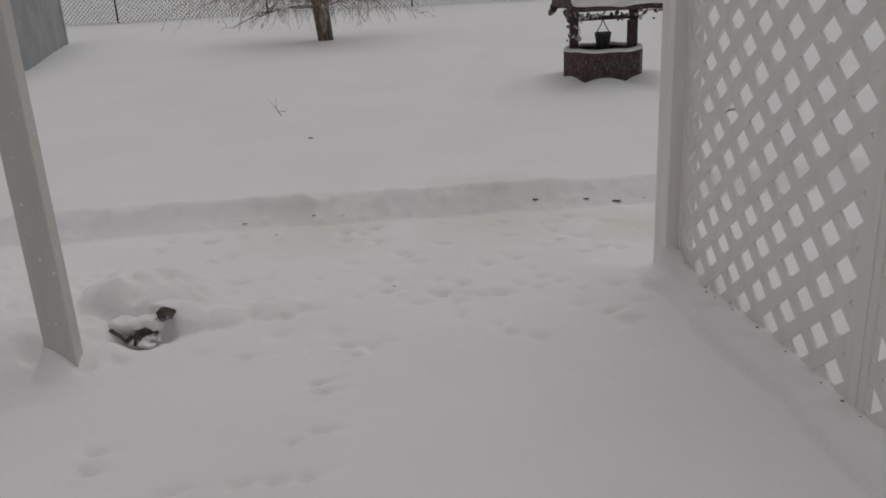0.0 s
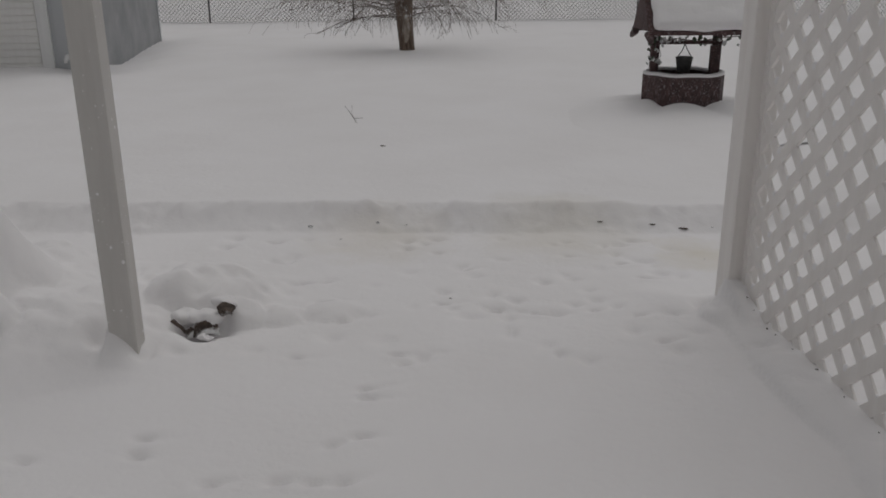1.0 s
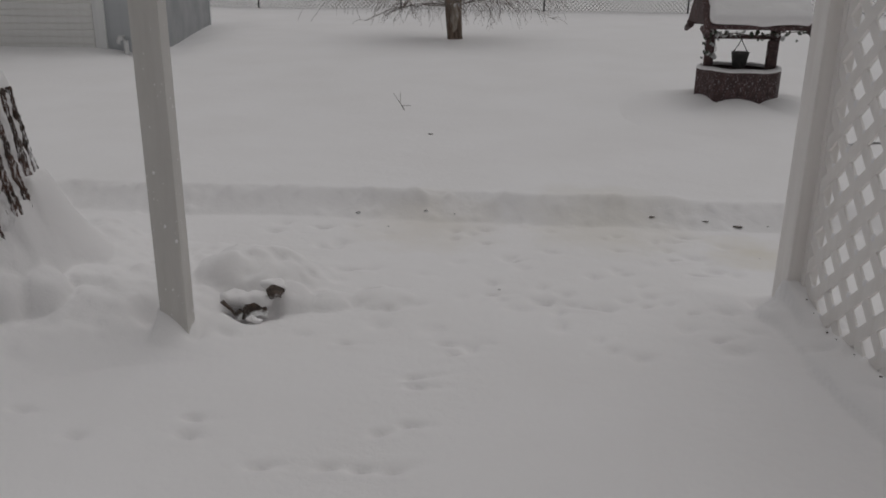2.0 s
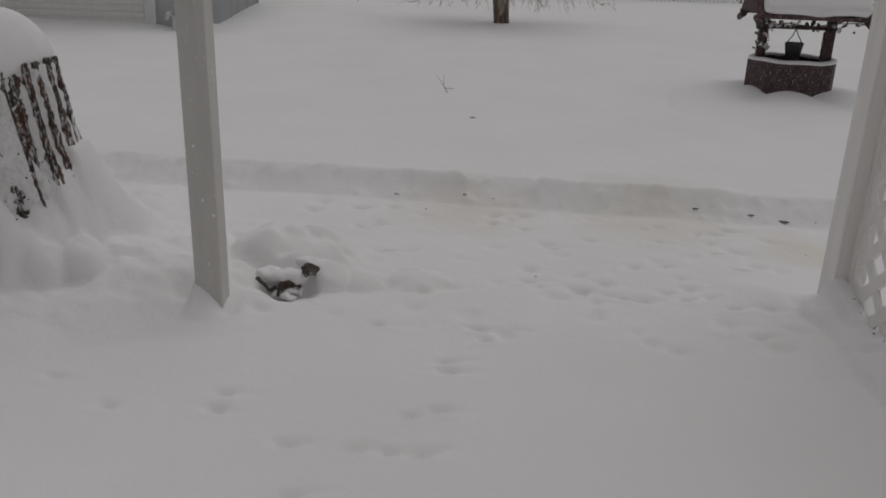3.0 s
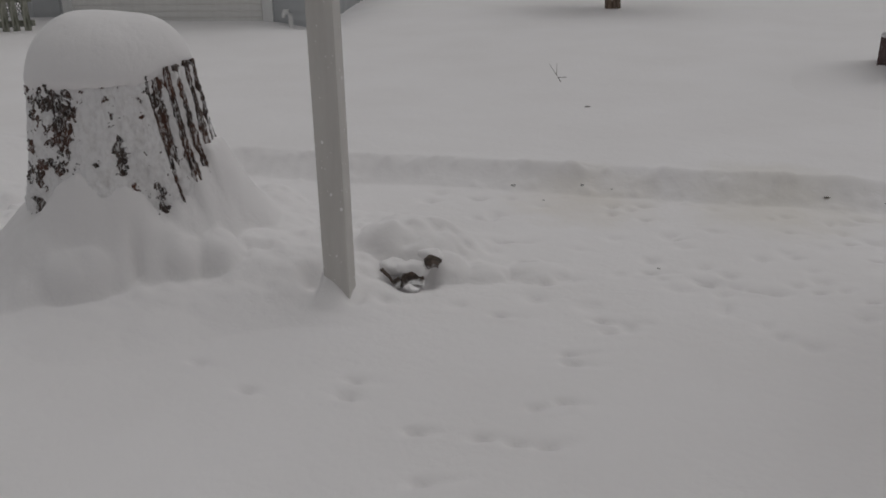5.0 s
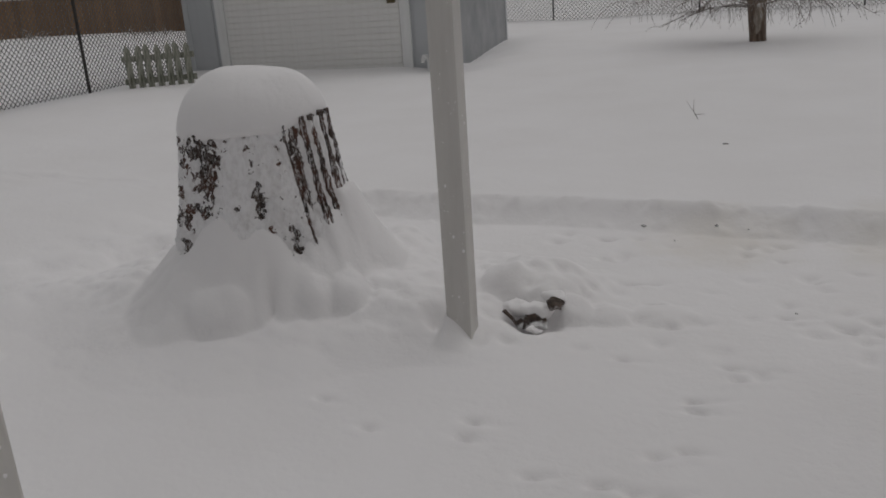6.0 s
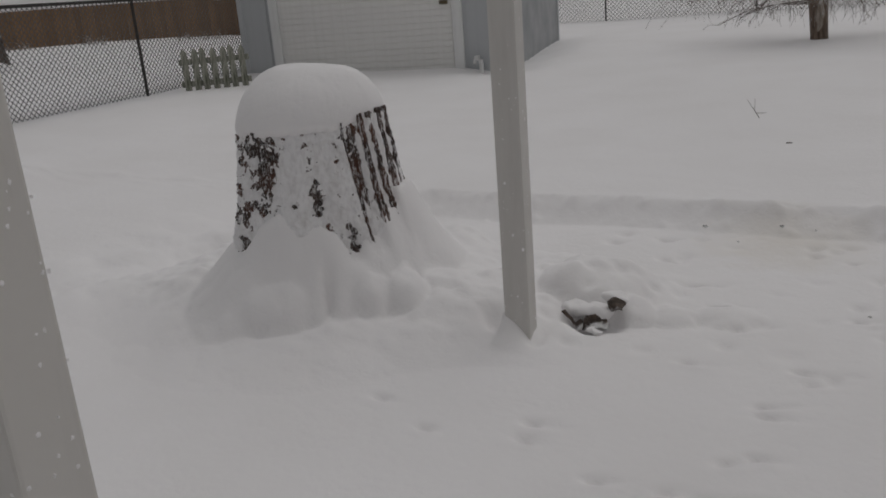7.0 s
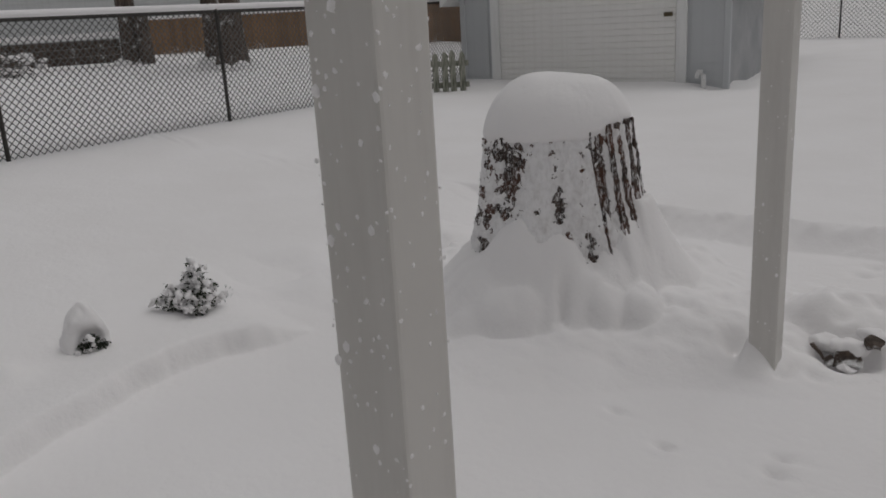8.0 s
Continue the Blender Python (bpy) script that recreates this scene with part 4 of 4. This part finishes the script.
def weeping_tree():
    x, y = -3.28, 11.85
    t = thing("tree", pose(x, y, zat(x, y) - 0.1), "small bare weeping tree with thin drooping branches", "tree", "yard trees")
    rng = random.Random(8)
    bm = bmesh.new()
    pts = [(0.03, 0, 0), (0.02, 0, 0.15), (0.0, 0, 0.4), (-0.02, 0.02, 0.7), (-0.04, 0.02, 1.0), (-0.03, 0, 1.5), (0.0, 0, 2.1)]
    tube(bm, pts, [0.112, 0.102, 0.108, 0.122, 0.108, 0.085, 0.05], 16)
    part("trunk", bm, TRUNK, t, "scarred brown trunk")
    bm = bmesh.new()
    bmesh.ops.create_icosphere(bm, subdivisions=3, radius=1, matrix=Matrix.Translation((0.045, -0.085, 0.38)) @ Matrix.Diagonal((0.045, 0.052, 0.20, 1)))
    for v in bm.verts:
        v.co += Vector((noise.noise(v.co * 11), 0.3 * noise.noise(v.co * 25), noise.noise(v.co * 9 + Vector((5, 0, 0))))) * 0.03
    smooth(part("wound", bm, WOUND, t, "long bare wound in the bark"))
    bm = bmesh.new()
    tw = bmesh.new()
    for i in range(72):
        a = rng.uniform(0, math.tau)
        low = i < 50
        z = rng.uniform(0.5, 1.2) if low else rng.uniform(1.1, 1.95)
        ln = rng.uniform(0.9, 1.9) if low else rng.uniform(1.3, 2.2)
        p = Vector((-0.02, 0, z))
        d = Vector((math.cos(a), math.sin(a), rng.uniform(0.05, 0.4) if low else rng.uniform(0.3, 0.8))).normalized()
        pts = [p.copy()]
        for k in range(11):
            p = p + d * ln / 11
            d = (d + Vector((rng.uniform(-.22, .22), rng.uniform(-.22, .22), (-0.03 if low else -0.14) + rng.uniform(-.15, .13)))).normalized()
            if p.z < 0.34:
                break
            pts.append(p.copy())
            for _ in range(rng.choice((1, 2, 2, 3)) if k > 1 else 0):
                q = p.copy()
                e = (d * 0.5 + Vector((rng.uniform(-1, 1), rng.uniform(-1, 1), rng.uniform(-.6, .5)))).normalized()
                tp = [q.copy()]
                for _ in range(rng.randint(3, 7)):
                    q = q + e * rng.uniform(0.05, 0.11)
                    e = (e + Vector((rng.uniform(-.35, .35), rng.uniform(-.35, .35), -0.32 + rng.uniform(-.2, .15)))).normalized()
                    if q.z < 0.3:
                        break
                    tp.append(q.copy())
                if len(tp) > 2:
                    tube(tw, tp, [0.0027 - 0.0016 * c / len(tp) for c in range(len(tp))], 3)
        if len(pts) > 2:
            tube(bm, pts, [0.0078 * (1 - k / 12.5) + 0.0012 for k in range(len(pts))], 5)
    part("branch", bm, TWIG, t)
    tagged(part("twig", tw, TWIG, t, "fine hanging twigs"), kind="stuff")
    return t


weeping_tree()

# ---------------------------------------------------------------- small things in the snow
def leafy(bm, p, r, rng):
    m = Matrix.Translation(p) @ Euler((rng.uniform(-1, 1), rng.uniform(-1, 1), rng.uniform(0, 6.2))).to_matrix().to_4x4()
    bm.faces.new([bm.verts.new(m @ Vector((r * b, r * c, r * e))) for b, c, e in ((1.3, 0, 0), (0.2, 0.5, 0.12), (-1, 0, 0), (0.2, -0.5, 0.12))])


def rough(bm, scale, amount):
    for v in bm.verts:
        q = v.co * scale
        v.co += Vector((noise.noise(q), noise.noise(q + Vector((9, 0, 0))), noise.noise(q + Vector((0, 9, 0))))) * amount


def shrub(x, y, h, w, label, seed):
    t = thing("shrub", pose(x, y, zat(x, y) - 0.03), label, "shrub", "snow-laden shrubs")
    rng = random.Random(seed)
    stems, leaves, caps = bmesh.new(), bmesh.new(), bmesh.new()
    # a pointed main clump and a lower one beside it
    for i in range(38):
        a = rng.uniform(0, math.tau)
        low = i % 3 == 0
        lean = rng.uniform(0.1, 1.0) * w * (0.55 if low else 0.8)
        hh = (0.62 if low else 1.0) * h * rng.uniform(0.5, 1.0) * (1 - 0.72 * lean / w)
        side = Vector((-0.06, -0.09, 0)) if low else Vector((0.01, 0.015, 0))
        top = Vector((lean * math.cos(a), lean * math.sin(a), hh)) + side
        tube(stems, [(0.2 * top.x, 0.2 * top.y, 0), top * 0.5 + Vector((0, 0, 0.02)), top], [0.004, 0.003, 0.0015], 4)
        for k in range(30):
            p = top * rng.uniform(0.35, 1.05) + Vector((rng.gauss(0, 0.013), rng.gauss(0, 0.013), rng.gauss(0, 0.010)))
            if p.z > 0.012:
                leafy(leaves, p, rng.uniform(0.008, 0.015), rng)
        for k in range(13):
            p = top * rng.uniform(0.35, 1.03) + Vector((rng.gauss(0, 0.011), rng.gauss(0, 0.011), 0.008))
            bmesh.ops.create_icosphere(caps, subdivisions=1, radius=rng.uniform(0.007, 0.019), matrix=Matrix.Translation(p) @ Euler((rng.uniform(-1, 1), rng.uniform(-1, 1), 0)).to_matrix().to_4x4() @ Matrix.Diagonal((1.5, 1.0, 0.7, 1)))
    rough(caps, 60, 0.011)
    part("stem", stems, BARK, t)
    tagged(part("leaf", leaves, NEEDLE, t, "dark green leaves"), kind="stuff")
    smooth(tagged(part("snow_tuft", caps, SNOW, t, "clumps of snow on the leaves"), kind="stuff"))
    return t


shrub(-3.19, 1.69, 0.29, 0.15, "small evergreen shrub loaded with clumped snow", 3)


def buried_shrub(x, y):
    t = thing("shrub", pose(x, y, zat(x, y) - 0.03), "small shrub nearly buried under a snow hood", "shrub", "snow-laden shrubs")
    bm = bmesh.new()
    bmesh.ops.create_icosphere(bm, subdivisions=4, radius=1, matrix=Matrix.Translation((-0.03, -0.005, 0.05)) @ Matrix.Diagonal((0.085, 0.092, 0.165, 1)))
    for v in bm.verts:
        taper = 1 - 0.24 * max(0, v.co.z - 0.04) / 0.17
        v.co.x, v.co.y = v.co.x * taper, v.co.y * taper
        hollow = math.exp(-((v.co.y - 0.01) / 0.045) ** 2 - ((v.co.z - 0.065) / 0.045) ** 2)
        if v.co.x > 0:
            v.co.x -= 0.075 * hollow
    rough(bm, 20, 0.012)
    rough(bm, 55, 0.006)
    smooth(part("snow_hood", bm, SNOW, t, "hood of snow over the shrub"))
    rng = random.Random(9)
    leaves, caps = bmesh.new(), bmesh.new()
    for k in range(340):
        a = rng.uniform(-1.0, 1.0)
        p = Vector((0.025 + 0.03 * math.cos(a * 1.4) + rng.gauss(0, 0.006), 0.01 + 0.06 * a + rng.gauss(0, 0.006), max(0.02, 0.105 - 0.06 * abs(a) - 0.05 * rng.random())))
        leafy(leaves, p, rng.uniform(0.006, 0.012), rng)
        if k % 45 == 0:
            bmesh.ops.create_icosphere(caps, subdivisions=1, radius=rng.uniform(0.006, 0.014), matrix=Matrix.Translation(p + Vector((0.01, 0, 0.004))))
    rough(caps, 70, 0.006)
    tagged(part("leaf", leaves, NEEDLE, t, "dark leaves showing under the snow"), kind="stuff")
    smooth(tagged(part("snow_tuft", caps, SNOW, t, "clumps of snow on the leaves"), kind="stuff"))
    return t


buried_shrub(-3.06, 1.2)


def bark_chunk(x, y, z, size, turn, label, seed, mat):
    bm = bmesh.new()
    box(size[0], size[1], size[2], (0, 0, 0), min(size) * 0.25, bm)
    bmesh.ops.subdivide_edges(bm, edges=bm.edges[:], cuts=2, use_grid_fill=True)
    for v in bm.verts:
        v.co += Vector((noise.noise(v.co * 40 + Vector((seed, 0, 0))), noise.noise(v.co * 40 + Vector((0, seed, 0))), noise.noise(v.co * 40))) * min(0.016, 0.75 * min(size))
    ob = part("bark_piece", bm, mat)
    ob.matrix_basis = pose(x, y, z, *turn)
    return tagged(ob, label, "bark", "bark pieces in the snow clump")


bark_chunk(-1.105, 3.335, 0.085, (0.05, 0.04, 0.036), (20, 12, 25), "brown bark chunk poking from a snow clump", 1, BARK)
bark_chunk(-1.155, 3.268, 0.030, (0.085, 0.055, 0.016), (42, -6, 30), "dark rotten bark plate speckled with snow", 2, SNOWY_BARK)
bark_chunk(-1.205, 3.245, 0.018, (0.03, 0.02, 0.018), (25, -10, 60), "dark rotten bark piece dusted with snow", 7, SNOWY_BARK)
bark_chunk(-1.247, 3.240, 0.040, (0.010, 0.016, 0.075), (10, -36, 25), "thin dark bark sliver leaning in snow", 3, BARK)
bark_chunk(-1.225, 3.205, 0.006, (0.018, 0.014, 0.025), (0, 20, 50), "small dark bark crumb in snow", 4, BARK)


def snow_clod(x, y, z, size, seed):
    bm = bmesh.new()
    bmesh.ops.create_icosphere(bm, subdivisions=3, radius=1.0, matrix=Matrix.Diagonal((*size, 1)))
    for v in bm.verts:
        q = v.co * 22 + Vector((seed, 0, 0))
        v.co += Vector((noise.noise(q), noise.noise(q + Vector((9, 0, 0))), noise.noise(q + Vector((0, 9, 0))))) * 0.020
    ob = smooth(part("snow_clod", bm, SNOW, ground))
    ob.matrix_basis = pose(x, y, z)
    return ob


# lip of snow that overhangs the bark
snow_clod(-1.190, 3.325, 0.052, (0.075, 0.055, 0.034), 1)
snow_clod(-1.150, 3.395, 0.082, (0.055, 0.040, 0.030), 2)
snow_clod(-1.255, 3.310, 0.050, (0.055, 0.050, 0.032), 3)
snow_clod(-1.145, 3.240, 0.012, (0.040, 0.018, 0.012), 4)


def crumb(x, y, r, flat, label, mat, seed, turn=0.0):
    bm = bmesh.new()
    bmesh.ops.create_icosphere(bm, subdivisions=2, radius=r, matrix=Matrix.Diagonal((1.4, 0.8, flat, 1)))
    for v in bm.verts:
        v.co *= 1 + 0.35 * noise.noise(v.co * (1.2 / r) + Vector((seed * 3.1, 0, 0)))
    ob = part("debris", bm, mat)
    ob.matrix_basis = pose(x, y, zat(x, y) + r * flat * 0.4, 0, 0, turn)
    return tagged(ob, label, "debris", "bits of debris on the snow")


# Bits 3, 4 and 5 are flat dark slivers standing for shade under the cut face.
for k, (x, y, r, flat) in enumerate(((-1.014, 4.707, 0.017, 0.9), (-0.87, 4.74, 0.009, 0.8), (-1.14, 4.50, 0.011, 0.7), (0.10, 5.02, 0.030, 0.25), (0.36, 5.07, 0.030, 0.25),
                                      (0.515, 5.085, 0.046, 0.22), (0.66, 5.13, 0.012, 0.5), (-1.35, 4.60, 0.024, 0.6), (-0.386, 3.868, 0.012, 0.5), (0.62, 4.66, 0.006, 0.6))):
    crumb(x, y, r * 0.42, 0.14 if k in (3, 4, 5) else flat, "small dark bit of leaf litter or dark sliver for a shade slit on snow", BARK if k in (3, 4, 5) else SNOWY_BARK, k, 15 + 20 * math.sin(k * 2.3))
for k, q in enumerate((0.10, 0.17, 0.29, 0.36, 0.49, 0.66, 0.83, 1.02, 1.12, 1.2)):
    ang = radians(screen_turn)
    cx, cy = first[0] + q * math.cos(ang) + 0.022 * math.sin(ang), first[1] + q * math.sin(ang) - 0.022 * math.cos(ang)
    crumb(cx, cy, 0.0032 + 0.0012 * math.sin(k * 4.1), 0.5, "small dark bit of leaf litter or dark sliver for a shade slit on snow", BARK, k + 20, 40 * k)
crumb(-1.53, 6.18, 0.014, 0.3, "curled brown leaf lying on snow", BARK, 11, 20)


def fallen_twig(x, y):
    z = zat(x, y)
    t = bmesh.new()
    tube(t, [(0.05, 0, -0.01), (0.0, 0.02, 0.05), (-0.07, 0.05, 0.12)], [0.003, 0.0025, 0.0012], 5)
    tube(t, [(0.0, 0.02, 0.05), (-0.01, 0.05, 0.13)], [0.002, 0.001], 5)
    tube(t, [(0.02, 0.012, 0.03), (0.09, 0.02, 0.035)], [0.002, 0.001], 5)
    ob = part("fallen_twig", t, TWIG)
    ob.matrix_basis = pose(x, y, z)
    return tagged(ob, "thin forked grey twig stuck in snow", "twig")


fallen_twig(-2.04, 6.86)


# ---------------------------------------------------------------- neighbour's yard past the fence
def log_pile():
    t = thing("low_wall", pose(-18.2, 3.2, 0.68, 0, 0, 78), "dark low timber wall capped with snow", "wall")
    for k in range(3):
        part("timber", box(4.0, 0.16, 0.15, (0, 0, 0.08 + 0.155 * k), 0.02), BARK, t)
    bm = box(4.1, 0.26, 0.12, (0, 0, 0.55), 0.0)
    bmesh.ops.bevel(bm, geom=bm.edges[:], offset=0.05, segments=3, affect="EDGES", profile=0.6)
    smooth(part("wall_snow", bm, SNOW, t, "snow along the wall top"))
    return t


log_pile()


def neighbour_house(x, y, yaw, w, d, h, label):
    t = thing("house", pose(x, y, 0.4, 0, 0, yaw), label, "house", "houses past the fence")
    part("wall", box(w, d, h, (0, 0, h / 2)), PALE_SIDING, t)
    one = None
    for k in range(int(h / 0.2)):
        m = pose(0, -d / 2 - 0.012, 0.1 + 0.2 * k, -4, 0, 0)
        if one is None:
            one = part("siding_board", box(w, 0.02, 0.19, (0, 0, 0), 0.004), PALE_SIDING, t)
            one.matrix_basis = m
        else:
            shared("siding_board", one, t, m)
    bm = slab([(-d / 2 - 0.4, h), (d / 2 + 0.4, h), (0, h + 1.6)], -w / 2 - 0.3, w / 2 + 0.3)
    roof = part("roof", bm, SNOW, t, "snow-covered gable roof")
    roof.matrix_basis = pose(0, 0, 0, 0, 0, 90)
    return t


neighbour_house(-34.0, 13.5, 70, 16.0, 7.0, 3.2, "grey sided house past the board fence")


def brush_pile(x, y):
    t = thing("brush_pile", pose(x, y, zat(x, y) - 0.05), "snow-covered heap of cut brush", "brush")
    rng = random.Random(12)
    bm, sn = bmesh.new(), bmesh.new()
    for k in range(70):
        a, r = rng.uniform(0, math.tau), rng.uniform(0, 0.5)
        p = Vector((r * math.cos(a), 1.3 * r * math.sin(a), rng.uniform(0, 0.35)))
        d = Vector((rng.uniform(-1, 1), rng.uniform(-1, 1), rng.uniform(-0.3, 0.7))).normalized() * rng.uniform(0.15, 0.4)
        tube(bm, [p, p + d * 0.5 + Vector((0, 0, 0.03)), p + d], [0.012, 0.009, 0.004], 4)
        if k % 2:
            bmesh.ops.create_icosphere(sn, subdivisions=2, radius=rng.uniform(0.05, 0.10), matrix=Matrix.Translation(p + d * 0.5 + Vector((0, 0, 0.05))) @ Matrix.Diagonal((1.3, 1.3, 0.6, 1)))
    tagged(part("stick", bm, BARK, t, "dark tangled sticks"), kind="stuff")
    smooth(tagged(part("snow_tuft", sn, SNOW, t, "snow on the sticks"), kind="stuff"))
    return t


brush_pile(-16.4, 2.75)


def weed_tuft(x, y, seed):
    t = thing("dry_weeds", pose(x, y, zat(x, y) - 0.03), "tuft of dry brown weeds bent under snow", "weeds", "weeds along the board fence")
    rng = random.Random(seed)
    bm, sn = bmesh.new(), bmesh.new()
    for k in range(34):
        p = Vector((rng.gauss(0, 0.16), rng.gauss(0, 0.30), 0))
        d = Vector((rng.uniform(-0.3, 0.3), rng.uniform(-0.5, 0.5), 1)) * rng.uniform(0.12, 0.32)
        tip = p + d + Vector((0, rng.uniform(-0.15, 0.15), -0.05))
        tube(bm, [p, p + d * 0.6, tip], [0.009, 0.007, 0.003], 4)
        if k % 3 == 0:
            bmesh.ops.create_icosphere(sn, subdivisions=1, radius=rng.uniform(0.02, 0.04), matrix=Matrix.Translation(p + d * rng.uniform(0.1, 0.4)) @ Matrix.Diagonal((1.3, 1.3, 0.6, 1)))
    tagged(part("weed_stem", bm, WOUND, t, "dry brown weed stems"), kind="stuff")
    smooth(tagged(part("snow_tuft", sn, SNOW, t, "snow on the weed stems"), kind="stuff"))
    return t


for k, q in enumerate((1.2, 2.6, 4.3, 6.6)):
    weed_tuft(-21.3 + 0.474 * q + 0.9, 6.6 + 0.88 * q - 0.4, 30 + k)
